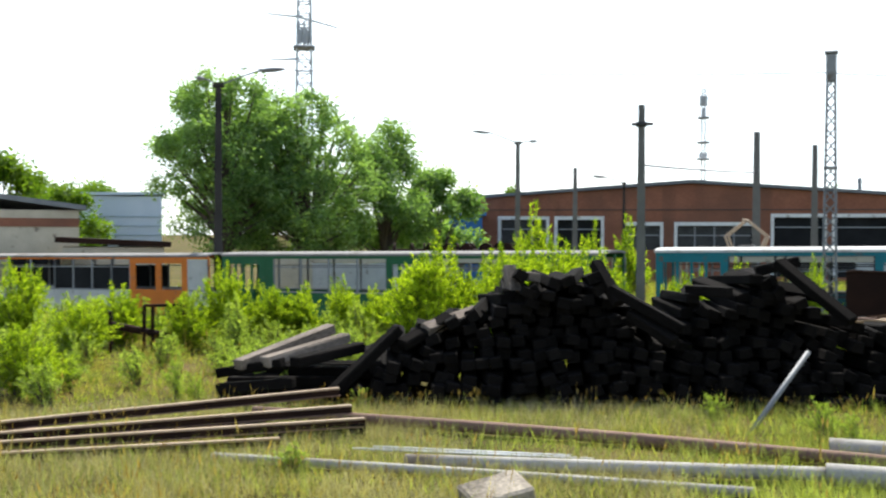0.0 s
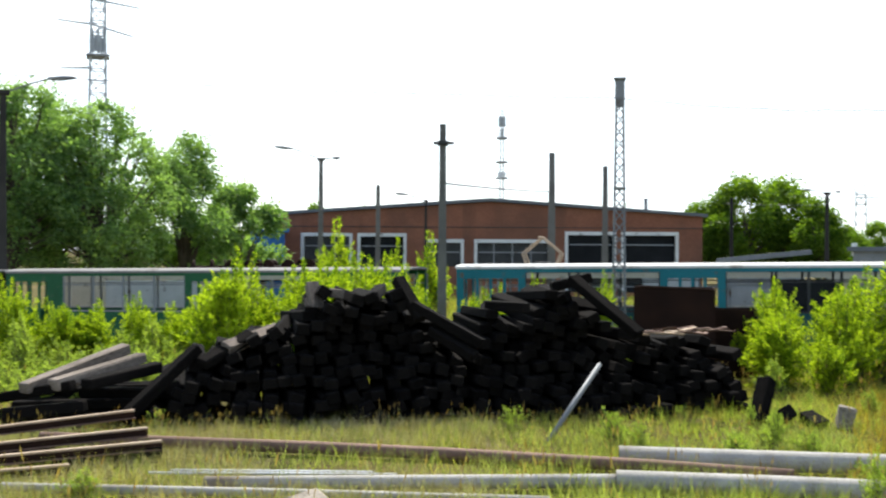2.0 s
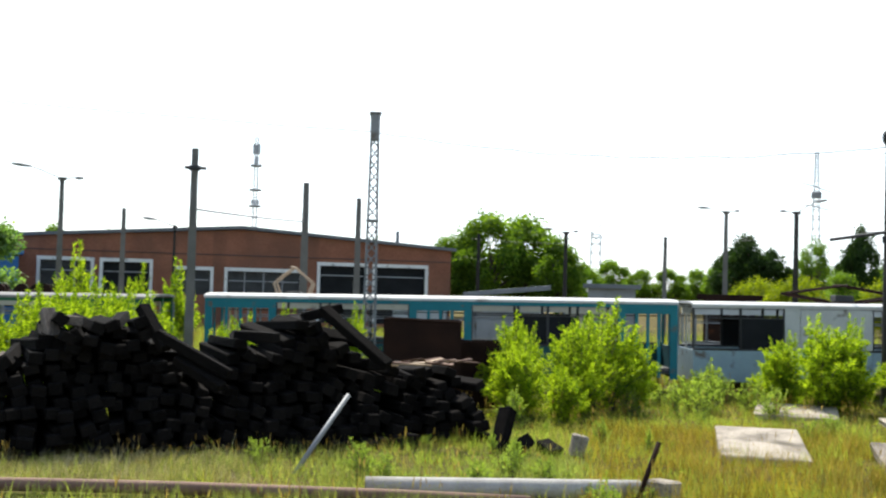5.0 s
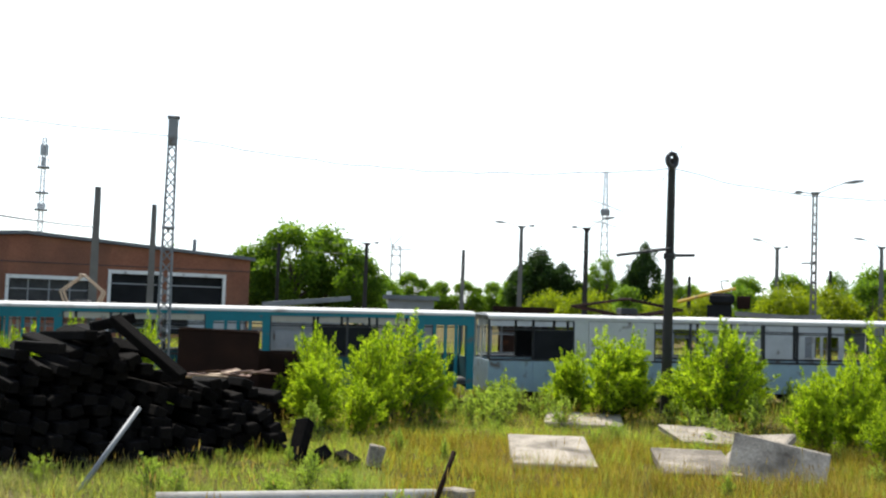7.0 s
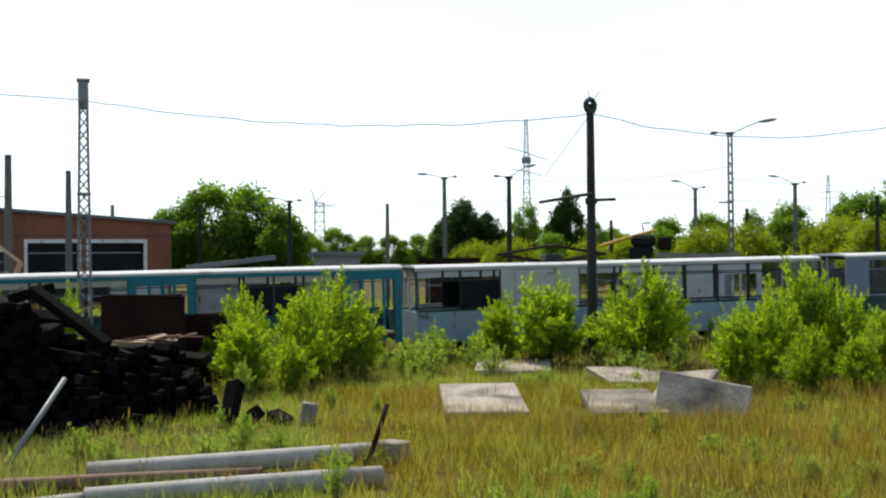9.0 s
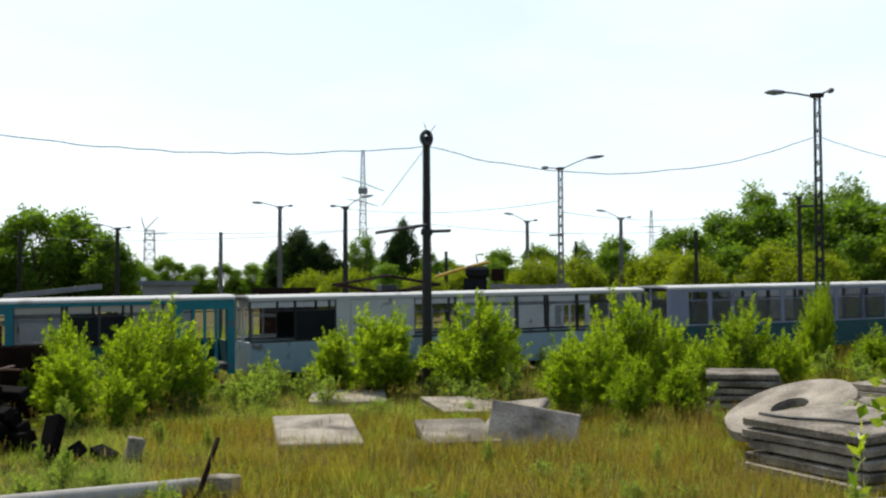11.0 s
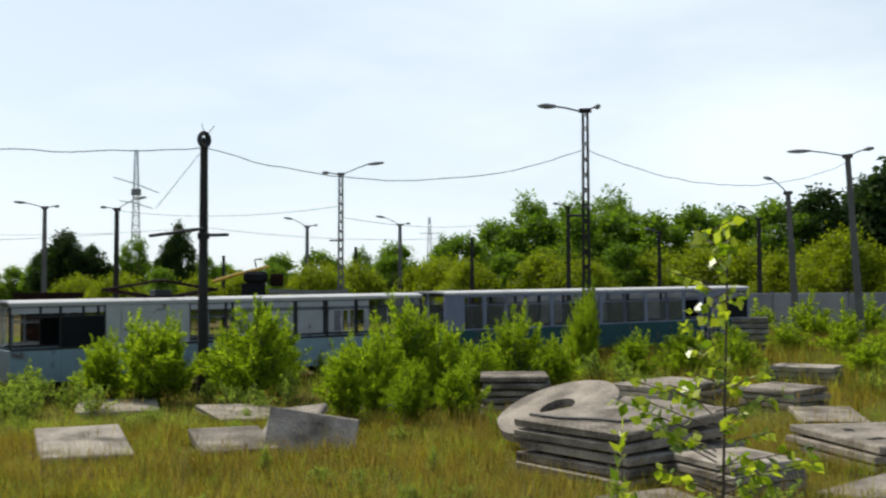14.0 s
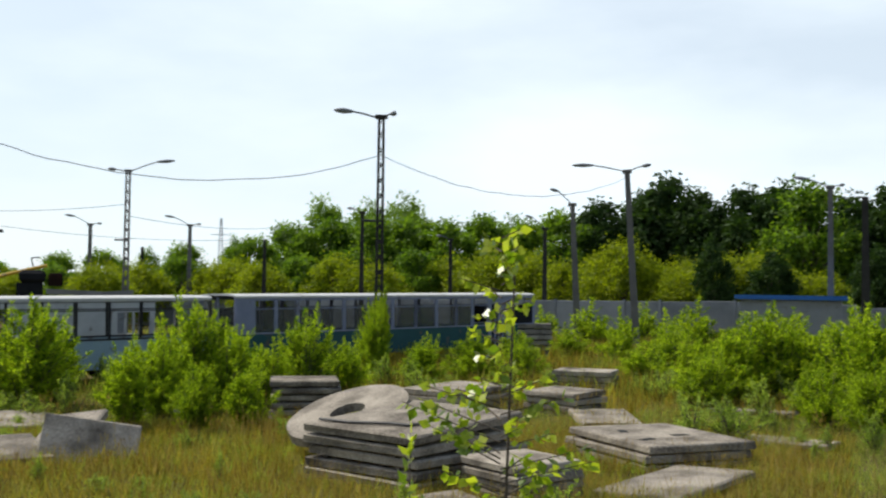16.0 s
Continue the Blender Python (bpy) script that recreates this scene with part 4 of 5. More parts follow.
BIG = stack("stack of rough concrete slabs with a lifted top", 16.24, 6.09, 23, 2.75, 2.9, 5, 0.15, (0, 4.3), 1, gap=0.045)
stack("weathered stack of thin concrete slabs", 24.6, 11.3, -27, 1.75, 1.6, 6, 0.145, (0, 0), 2, gap=0.04)
HOLED = stack("low stack of concrete slabs with lifting holes", 19.9, 2.83, 48, 3.1, 2.4, 3, 0.145, (0, 0), 3, gap=0.035)
stack("small stack of concrete slabs", 15.9, 4.31, 37, 1.5, 1.4, 4, 0.14, (0, 0), 4, gap=0.012)
stack("small stack of concrete slabs in weeds", 28.0, 6.0, 24, 1.75, 1.5, 4, 0.15, (0, 2), 5)
stack("dark stack of concrete slabs in weeds", 35.2, 6.3, 0, 2.0, 1.5, 4, 0.17, (0, 0), 6)
stack("stack of concrete slabs behind the ring", 26.8, 9.0, 20, 2.0, 2.8, 4, 0.15, (0, 1), 7)
stack("pale pile of concrete panels by the tram end", *polar(76.7, 52).xy, -14, 2.0, 2.0, 6, 0.22, (0, 0), 8, gap=0.05)
free_slab("flat concrete slab lying in dry grass", 18.4, 2.15, 0.0, 1.5, 3.1, 0.14, 1, -2, -109, 11)
free_slab("flat concrete slab lying in dry grass", 27.1, 5.0, 0.04, 1.5, 2.6, 0.16, 2, 0, -70, 12)
free_slab("flat concrete slab half sunk in grass", 24.6, 0.8, 0.02, 1.2, 2.6, 0.14, 0, 2, -15, 13)
free_slab("flat concrete slab half sunk in grass", 30.2, 1.5, 0.05, 1.2, 2.2, 0.16, 0, 2, -15, 27)
free_slab("flat concrete slab half sunk in grass", 15.1, 5.3, 0.0, 1.0, 1.4, 0.14, 1, 3, -126, 18)
free_slab("pale tilted concrete slab in yellow grass", *polar(40.9, 21.9, 0.14), 1.65, 2.3, 0.18, 7, 0, -36, 14)
free_slab("flat concrete slab with a thick edge", *polar(48.4, 22.0, 0.04), 1.5, 2.5, 0.2, 3, 0, -40, 15)
free_slab("grey concrete slab tipped up on its edge", *polar(52.5, 21.4, 0.22), 1.8, 1.1, 0.16, 54, 9, -55, 16)
free_slab("pale concrete slab lying behind a tipped one", *polar(51.6, 22.9, 0.34), 1.15, 1.3, 0.15, 22, -8, -80, 17)
free_slab("thin concrete slab flush with the grass", *polar(42.6, 30.0, 0.02), 2.1, 2.4, 0.14, 2, 0, -43, 19)
free_slab("thin concrete slab flush with the grass", *polar(49.0, 27.6, 0.02), 1.9, 2.2, 0.14, 4, 2, -30, 20)
free_slab("pale concrete slab among bushes", *polar(56.3, 29.0, 0.1), 1.2, 1.2, 0.14, 12, 0, -50, 21)
free_slab("small upright concrete fragment", *polar(31.4, 20.6, 0.0), 0.3, 0.25, 0.42, 0, 12, -20, 22)
free_slab("broken brown concrete lump", 0.65, 12.3, 0.0, 0.75, 0.6, 0.28, 8, -10, 20, 23)


def disc(label, place, radius, hole, thick, m):
    g = Geo()
    n = 40
    for z in (0, thick):
        for r in (hole, radius):
            g.v += [(r * math.cos(2 * math.pi * k / n) * (1 + 0.01 * math.sin(5 * k)), r * math.sin(2 * math.pi * k / n), z) for k in range(n)]
    for k in range(n):
        q = (k + 1) % n
        g.f += [(k, q, n + q, n + k), (2 * n + k, 3 * n + k, 3 * n + q, 2 * n + q), (n + k, n + q, 3 * n + q, 3 * n + k), (q, k, 2 * n + k, 2 * n + q)]
    return solo("well_cover", g, M_CONC, label, "concrete ring", Matrix.Translation(place) @ m, "concrete slabs")


disc("round concrete well cover leaning on slabs", polar(65.9, 21.3, 0.74), 1.25, 0.36, 0.18, pose(0, 0, 0, 0, 0, -66) @ pose(0, 0, 0, 14, -16, 0))
# rebar bent over the stack
TOP = BIG.matrix_world @ pose(0, 0, 4 * 0.195, 0, -4.3, 0)
solo("steel_bar", Geo().path([TOP @ Vector(p) for p in ((0.22, 2.6, 0.2), (0.3, 1.9, 0.19), (0.55, 1.1, 0.2), (0.62, 0.72, 0.19), (0.75, 0.6, 0.2))], 0.028), M_DARKMETAL, "dark bent steel bar lying across the slab stack", "steel bar")
for px, py, turn in ((0.55, 0.9, 20), (0.75, 2.1, 70), (1.55, 1.25, 5)):
    # No recess is cut: a near-black plate on top paints the pocket's shade.
    ob = part("lifting_pocket", Geo().box(-0.2, 0.2, -0.085, 0.085, 0, 0.012, c=0.004), M_DARK, HOLED, "near-black plate painted for the shade of a lifting pocket")
    ob.matrix_local = pose(px, py, 0.507, 0, 0, turn)


# ---- pipes and rails in the grass ----
def pipe(label, pts, r, mat, hollow=True, name="pipe"):
    t = thing(name, label, "pipe", pose(0, 0, 0), "pipes and rails")
    pts = [Vector(p) for p in pts]
    part("tube", Geo().path(pts, r, 14), mat, t, smooth=True)
    for a, b in ((pts[0], pts[1]), (pts[-1], pts[-2])):
        d = (a - b).normalized()
        # Solid tube: a near-black disc on its cap paints the shade of a bore.
        part("dark_end", Geo().tube(a + d * 0.002, a + d * 0.006, r * 0.8, r * 0.8, 14), M_DARK, t)


pipe("long rusty steel pipe in the grass", [(-3.2, 17.9, 0.17), (1.0, 16.55, 0.14), (2.9, 15.8, 0.13), (5.8, 14.42, 0.12), (7.5, 13.5, 0.11)], 0.1, M_RUSTPIPE)
pipe("long pale grey pipe in the grass", [(5.5, 14.98, 0.17), (7.45, 14.3, 0.17), (9.45, 13.6, 0.17)], 0.155, M_PIPE)
pipe("long pale grey pipe in the grass", [(4.9, 13.45, 0.15), (6.8, 12.8, 0.15), (8.6, 12.1, 0.15)], 0.145, M_PIPE)
pipe("pale grey pipe pushed into a wider one", [(-0.5, 14.3, 0.12), (2.2, 13.9, 0.13), (5.0, 13.42, 0.15)], 0.095, M_PIPE)
pipe("thin pale pipe in the grass", [(-3.2, 14.7, 0.08), (0.6, 13.7, 0.08), (3.8, 12.8, 0.07)], 0.065, M_PIPE)
for k in range(2):
    pipe("thin white rod in the grass", [(-1.3 + 0.3 * k, 15.2 + 0.13 * k, 0.1), (2.1 - 0.3 * k, 14.6 + 0.2 * k, 0.09)], 0.02, M_WHITE, name="rod")
pipe("slanting grey steel pipe stuck in the grass", [(4.85, 16.9, -0.1), (6.1, 17.6, 1.25)], 0.042, M_GALV)
pipe("dark steel rod stuck in the ground", [(9.05, 13.2, -0.1), (9.5, 13.2, 0.95)], 0.04, M_RUST, name="rod")
free_slab("pale concrete end block by the pipe", 9.72, 13.4, 0.0, 0.42, 0.4, 0.34, 0, 4, 22, 25)


def rail(label, a, b, tilt=0):
    a, b = Vector(a), Vector(b)
    d = b - a
    m = Matrix.Translation(a) @ d.to_track_quat("X", "Z").to_matrix().to_4x4() @ pose(0, 0, 0, tilt)
    L = d.length
    t = thing("rail", label, "rail", m, "pipes and rails")
    part("rail_head", Geo().box(0, L, -0.036, 0.036, 0.108, 0.145, c=0.008), M_RAIL, t)
    part("rail_web", Geo().box(0, L, -0.009, 0.009, 0.015, 0.1105), M_RUST, t)
    part("rail_foot", Geo().box(0, L, -0.065, 0.065, 0, 0.0148), M_RUSTPIPE, t)


rail("worn steel rail lying on others", (-9.5, 14.6, 0.1), (-1.75, 17.9, 0.45))
rail("worn steel rail lying on others", (-9.3, 14.2, 0.1), (-1.45, 16.9, 0.32))
rail("worn steel rail lying on others", (-9.2, 13.9, 0.08), (-1.2, 16.4, 0.2))
rail("worn steel rail lying in the grass", (-9.6, 15.5, 0.02), (-2.8, 16.8, 0.1))
rail("worn steel rail lying in the grass", (-9.0, 13.7, 0.02), (-2.4, 15.6, 0.04))
free_slab("dark timber block under the rails", -2.2, 16.4, 0.0, 2.0, 0.3, 0.24, 0, 0, 4, 26).data.materials[0] = M_SLEEPER


# ---- rusty tank and frames behind the pile ----
def build_tank():
    p = polar(23.0, 26.5)
    t = thing("rusty_tank", "open rusty steel tank behind the sleepers", "tank", Matrix.Translation((p.x, p.y, 0)) @ pose(0, 0, 0, 0, 0, -23))
    w, d, h = 1.95, 1.3, 2.33
    for x0, x1, y0, y1 in ((-w / 2, w / 2, 0, 0.03), (-w / 2, w / 2, d - 0.03, d), (-w / 2, -w / 2 + 0.03, 0.032, d - 0.032), (w / 2 - 0.03, w / 2, 0.032, d - 0.032)):
        part("tank_side", Geo().box(x0, x1, y0, y1, 0, h), M_RUST, t)
    part("rim", Geo().path([(-w / 2, 0, h), (-w / 2 + 0.2, 0, h + 0.03), (w / 2 - 0.15, 0, h - 0.02), (w / 2, 0, h - 0.06)], 0.035), M_RUST, t)
    part("tank_floor", Geo().box(-w / 2 + 0.03, w / 2 - 0.03, 0.032, d - 0.032, 0.05, 0.08), M_RUST, t)
    p = polar(26.0, 28)
    t = thing("rusty_bin", "low rusty steel bin among the bushes", "bin", Matrix.Translation((p.x, p.y, 0)) @ pose(0, 0, 0, 0, 0, -26))
    for x0, x1, y0, y1 in ((-0.6, 0.6, 0, 0.03), (-0.6, 0.6, 0.9, 0.93), (-0.6, -0.57, 0.03, 0.9), (0.57, 0.6, 0.03, 0.9)):
        part("bin_side", Geo().box(x0, x1, y0, y1, 0, 1.75), M_RUST, t)
    p = polar(-15.6, 29)
    t = thing("scrap_rack", "dark rusty steel rack standing in weeds", "rack", Matrix.Translation((p.x, p.y, ground_z(p.x, p.y))) @ pose(0, 0, 0, 0, 0, 15))
    for x in (-0.95, -0.1, 0.12, 0.9):
        part("post", Geo().box(x - 0.05, x + 0.05, 0, 0.1, 0, 1.25 if x > -0.5 else 1.1), M_RUST, t)
    part("rail", Geo().box(-0.1, 0.95, -0.01, 0.11, 1.2, 1.28), M_RUST, t)
    part("beam", Geo().tube((-0.95, 0.05, 0.75), (0.6, 0.05, 0.4), 0.1, 0.1, 8), M_RUST, t)


build_tank()


# ---- far buildings, fence, yard clutter ----
def shed(name, label, az, d, w, dep, el0, el1, wall, roof, kind="building", turn=0, over=0.3, openings=()):
    z0, z1 = height(az, d, el0), height(az, d, el1)
    t = thing(name, label, kind, stand(az, d) @ pose(0, 0, 0, 0, 0, turn))
    g = Geo().box(-w / 2, w / 2, 0, dep, -0.3, min(z0, z1))
    part("wall", g, wall, t)
    vs = [(-w / 2 - over, -over, z0), (w / 2 + over, -over, z1), (w / 2 + over, dep + over, z1), (-w / 2 - over, dep + over, z0)]
    vs += [(x, y, z + 0.25) for x, y, z in vs]
    part("roof", Geo().put(vs, [(3, 2, 1, 0), (4, 5, 6, 7), (0, 1, 5, 4), (1, 2, 6, 5), (2, 3, 7, 6), (3, 0, 4, 7)]), roof, t)
    for x0, x1, a, b in openings:
        # The wall is solid: a near-black sheet on it paints the opening's shade.
        win = part("window", Geo().box(x0, x1, -0.03, 0.02, a, b), M_DARK, t, "near-black panel painted for a shaded window opening")
        part("frame", Geo().box(x0 - 0.1, x1 + 0.1, -0.05, -0.031, b, b + 0.12), M_WHITE, win)
    return t


shed("workshop_building", "beige workshop with brick eaves and dark gate", -23.5, 56, 9.0, 14, 2.4, 1.15, M_CREAM, M_GALV, turn=8, openings=((-1.5, 0.3, 0.4, 2.9), (1.2, 3.6, 0.4, 2.8)))
p = stand(-23.5, 56) @ pose(0, 0, 0, 0, 0, 8)
solo("brick_band", Geo().box(-4.5, 4.5, -0.06, -0.005, 4.3, 4.72), M_BRICK, "red brick band under the workshop eaves", "brick band", p)
t = shed("clad_building", "pale blue clad industrial building behind trees", -17.3, 95, 8.0, 16, 1.9, 2.0, M_BLUECLAD, M_BLUECLAD, openings=((-2.9, -0.5, 2.0, 3.2), (0.4, 3.2, 2.4, 3.4)))
for i in range(7):
    part("cladding_strip", Geo().box(-4.0, 4.0, -0.07, -0.031, 0.8 + 0.8 * i, 0.86 + 0.8 * i), M_PALEBLUE, t)
shed("timber_heap_roof", "dark rusty scrap roof behind the trams", -17.3, 52, 4.6, 3, -0.5, -0.75, M_CREAM, M_RUST)
shed("blue_shed", "blue painted shed beside the depot", 1.2, 80, 2.6, 6, 0.9, 1.0, M_BLUE, M_BLUE)
shed("grey_shed", "low grey shed with tilted sheet roof", 27.5, 55, 3.9, 4, -0.55, -0.05, M_GREYP, M_GALV)
t = shed("grey_kiosk", "grey flat-roofed kiosk behind the trams", 33.1, 62, 2.7, 3, 0.12, 0.12, M_GREYP, M_ROOFING)
part("vent_pipe", Geo().tube((-1.3, 0.3, 3.2), (-1.3, 0.3, 3.9), 0.14), M_WHITE, t)
shed("low_garage", "low white-roofed garage behind the trams", 51.6, 58, 2.1, 3, -0.1, -0.2, M_GREYP, M_TRAMROOF)
shed("low_garage", "low white-roofed garage behind the trams", 53.4, 60, 1.7, 3, -0.25, -0.1, M_GREYP, M_TRAMROOF)
shed("red_roof_shed", "low shed with dull red roof", 39.2, 52, 2.4, 3, -0.3, -0.3, M_RUST, M_RUST)
shed("blue_canopy", "bright blue canopy roof by the fence", 89.0, 62, 5.4, 4, 0.05, 0.02, M_GREYP, M_BLUE)


def build_fence():
    a, b = polar(47, 112), polar(100, 70)
    n = int((b - a).length / 2.5)
    d = (b - a).normalized()
    ang = math.degrees(math.atan2(d.y, d.x))
    panel = Geo().box(0.06, 2.42, -0.05, 0.05, -0.2, 2.45, c=0.02).data("panel", M_FENCE)
    post = Geo().box(-0.1, 0.055, -0.1, 0.1, -0.2, 2.55).data("post", M_FENCE)
    t = thing("fence", "grey precast concrete yard fence", "fence", pose(0, 0, 0))
    for i in range(n):
        p = a + d * 2.5 * i
        for name, me in (("panel", panel), ("post", post)):
            ob = part(name, me, None, t)
            ob.matrix_world = pose(p.x, p.y, ground_z(p.x, p.y), 0, 0, ang)


build_fence()


def build_lift_truck():
    t = thing("tower_wagon", "dark maintenance wagon with yellow boom", "wagon", stand(49.6, 68))
    z = height(49.6, 68, 0.45)
    part("body", Geo().box(-0.9, 0.6, 0, 2.5, 0.5, z, c=0.05), M_DARK, t)
    part("cab", Geo().box(-0.8, 0.75, -0.2, 2.0, z, z + 0.75, c=0.2), M_DARK, t)
    part("boom", Geo().path([(-2.7, 0.5, z + 0.1), (-1.2, 0.4, z + 0.55), (0.8, 0.3, z + 1.05)], 0.11, 6), M_YELLOW, t)
    part("antenna", Geo().path([(0, 0.5, z + 1.0), (-0.1, 0.5, z + 1.5), (0.35, 0.5, z + 1.55)], 0.05), M_DARKMETAL, t)
    part("basket", Geo().box(0.9, 1.7, 0, 1.0, z - 0.2, z + 0.6, c=0.05), M_RUST, t)
    part("chassis", Geo().box(-1.6, 1.8, 0, 2.2, 0.3, 0.5), M_DARKMETAL, t)
    for x in (-1.1, 1.1):
        part("wheel", Geo().tube((x, -0.1, 0.4), (x, 0.2, 0.4), 0.4, n=16), M_DARK, t)


build_lift_truck()


def wheelset_row():
    for k in range(7):
        p = polar(-1.8 + 0.9 * k, 50)
        t = thing("tram_wheelset", "rusty tram wheelset standing in the yard", "wheelset", Matrix.Translation((p.x, p.y, ground_z(p.x, p.y) + 2.55)) @ pose(0, 0, 0, 0, 0, 12 * k), "spare wheelsets")
        part("axle", Geo().tube((-0.8, 0, 0.36), (0.8, 0, 0.36), 0.08), M_RUST, t)
        for x in (-0.75, 0.65):
            part("wheel", Geo().tube((x, 0, 0.36), (x + 0.1, 0, 0.36), 0.36, n=18), M_RUST, t)
    p = polar(1.0, 50)
    t = thing("flat_wagon", "long rusty flat wagon carrying wheelsets", "wagon", Matrix.Translation((p.x, p.y, ground_z(p.x, p.y))) @ pose(0, 0, 0, 0, 0, -1))
    part("deck", Geo().box(-3.2, 3.4, -1.0, 1.2, 2.3, 2.55), M_RUST, t)
    for x in (-2.8, 0.0, 3.0):
        part("trestle", Geo().box(x - 0.1, x + 0.1, -0.9, 1.1, -0.1, 2.3), M_RUST, t)


wheelset_row()


# ---- trees ----
def tree_parts(seed, h, r, leaves, size, mat, low=0.22, clumps=34, flat=0.85, slim=False, puff=(0.14, 0.3)):
    """Trunk-and-limb mesh and leaf mesh of a tree of height h and crown radius r."""
    rng = np.random.default_rng(seed)
    g = Geo()
    fork = h * (low + 0.1)
    g.tube((0, 0, -0.3), (0.05, 0, fork), h * 0.022, h * 0.016, 8)
    zc = h * (low + (1 - low) * 0.5)
    half = h * (1 - low) * 0.5
    cs, rs = [], []
    for i in range(clumps):
        while True:
            q = rng.uniform(-1, 1, 3)
            if 0.25 < np.dot(q, q) < 1:
                break
        wob = 1 - 0.35 * max(q[2], 0)
        c = np.array([q[0] * r * wob * 0.82, q[1] * r * wob * 0.82, zc + q[2] * half * 0.84])
        cs.append(c)
        rs.append(r * rng.uniform(*puff))
        if i % 2 == 0:
            mid = Vector((c[0] * 0.35, c[1] * 0.35, fork + (c[2] - fork) * 0.5))
            a = Vector((0.05, 0, fork * rng.uniform(0.8, 1.0)))
            g.tube(a, mid, h * 0.011, h * 0.007, 6, False)
            g.tube(mid, Vector(c), h * 0.007, h * 0.002, 5, False)
    cs, rs = np.array(cs), np.array(rs)
    k = rng.integers(0, clumps, leaves)
    dirs = unit(rng, leaves)
    rad = rs[k] * (0.25 + np.minimum(np.abs(rng.normal(0, 0.62, leaves)), 0.95))
    cen = cs[k] + dirs * rad[:, None] * np.array([1, 1, flat])
    u = unit(rng, leaves) * 0.6 + dirs * 0.5 + np.array([0, 0, -0.35])
    u /= np.linalg.norm(u, axis=1)[:, None]
    v = np.cross(u, unit(rng, leaves))
    v /= np.linalg.norm(v, axis=1)[:, None] + 1e-9
    s = size * rng.uniform(0.6, 1.3, leaves)
    return g.data("trunk", M_BARK), quads_mesh("crown", cen, u * s[:, None], v * (s * 0.62)[:, None], mat, slim=slim)


def make_tree(label, seed, h, r, leaves, size, mat, m, group="trees", **kw):
    t = thing("tree", label, "tree", m, group)
    trunk, crown = tree_parts(seed, h, r, leaves, size, mat, **kw)
    part("trunk", trunk, None, t)
    part("crown", crown, None, t)
    return t


def base_at(az, d, scale=1.0, turn=0.0):
    p = polar(az, d)
    return Matrix.Translation((p.x, p.y, ground_z(p.x, p.y))) @ pose(0, 0, 0, 0, 0, turn)


def put_tree(src, az, d, top_el, turn, wide=1.0, h0=10.0):
    """A copy of src scaled to reach top_el degrees over the eye."""
    k = height(az, d, top_el) / h0
    ob = copy_thing(src, base_at(az, d, 1, turn))
    ob.scale = (k * wide, k * wide, k)
    return ob


make_tree("tall leafy elm behind the green tram", 1, 14.2, 4.9, 36000, 0.2, M_ELM, base_at(-11.6, 60), low=0.12, clumps=150, slim=True, puff=(0.09, 0.21))
make_tree("tall leafy elm behind the green tram", 2, 12.6, 4.6, 32000, 0.2, M_ELM, base_at(-7.2, 60), low=0.1, clumps=140, slim=True, puff=(0.09, 0.21))
make_tree("tall leafy elm behind the green tram", 9, 13.5, 4.0, 22000, 0.2, M_ELM, base_at(-9.8, 63), low=0.1, clumps=70, slim=True)
make_tree("broad leafy elm behind the green tram", 3, 11.1, 3.9, 24000, 0.2, M_ELM, base_at(-3.2, 64), low=0.08, clumps=60, slim=True)
make_tree("lower leafy tree beside the depot", 4, 8.5, 3.4, 12000, 0.25, M_ELM, base_at(-0.3, 66), low=0.06, clumps=28)
OAK = make_tree("dense green tree at the yard edge", 5, 10.0, 4.2, 12000, 0.36, M_TREE, base_at(26.6, 112), low=0.08, clumps=80, slim=True)
MAPLE = make_tree("yellow-green box elder at the fence", 6, 10.0, 6.0, 13000, 0.38, M_MAPLE, base_at(60.0, 92), low=0.02, clumps=95, slim=True)
DARK = make_tree("dark green tree behind the yard", 7, 10.0, 3.6, 12000, 0.36, M_PINE, base_at(40.2, 130), low=0.06, clumps=70, slim=True)
AIRY = make_tree("airy pale birch above the treeline", 8, 10.0, 3.0, 6000, 0.26, M_TREE, base_at(64.4, 118), low=0.2, clumps=80, slim=True)
for ob, az, d, el in ((OAK, 26.6, 112, 4.2), (MAPLE, 60, 92, 2.0), (DARK, 40.2, 130, 3.35), (AIRY, 64.4, 118, 5.75)):
    k = height(az, d, el) / 10.0
    ob.scale = (k, k, k)
rng = random.Random(21)
for az, d, el, w in ((-22.6, 75, 4.3, 1.0), (-20.0, 90, 2.7, 1.2), (-18.4, 110, 2.8, 1.1), (24.0, 112, 2.8, 0.9), (25.3, 114, 3.2, 1.0), (28.6, 115, 4.1, 1.1), (30.2, 110, 3.0, 1.0), (-25, 70, 4.6, 1), (3.6, 130, 2.7, 0.7), (6.8, 135, 2.4, 0.9),
                     (10.8, 140, 2.4, 1.0), (14.4, 140, 2.6, 1.0), (20, 140, 2.5, 0.9), (-1.6, 75, 2.0, 1.3), (17.3, 150, 2.3, 1.0)):
    put_tree(OAK, az, d, el, rng.uniform(0, 360), w)
for i in range(12):
    put_tree(OAK, 31.6 + i * 1.5, 160 + rng.uniform(-10, 10), 1.55 + rng.uniform(-0.3, 0.35), rng.uniform(0, 360), 1.2)
for az, d, el, w in ((39.2, 132, 2.5, 0.9), (41.4, 130, 2.6, 0.9), (45.7, 125, 3.9, 0.55), (45.0, 125, 3.0, 0.6)):
    put_tree(DARK, az, d, el, rng.uniform(0, 360), w)
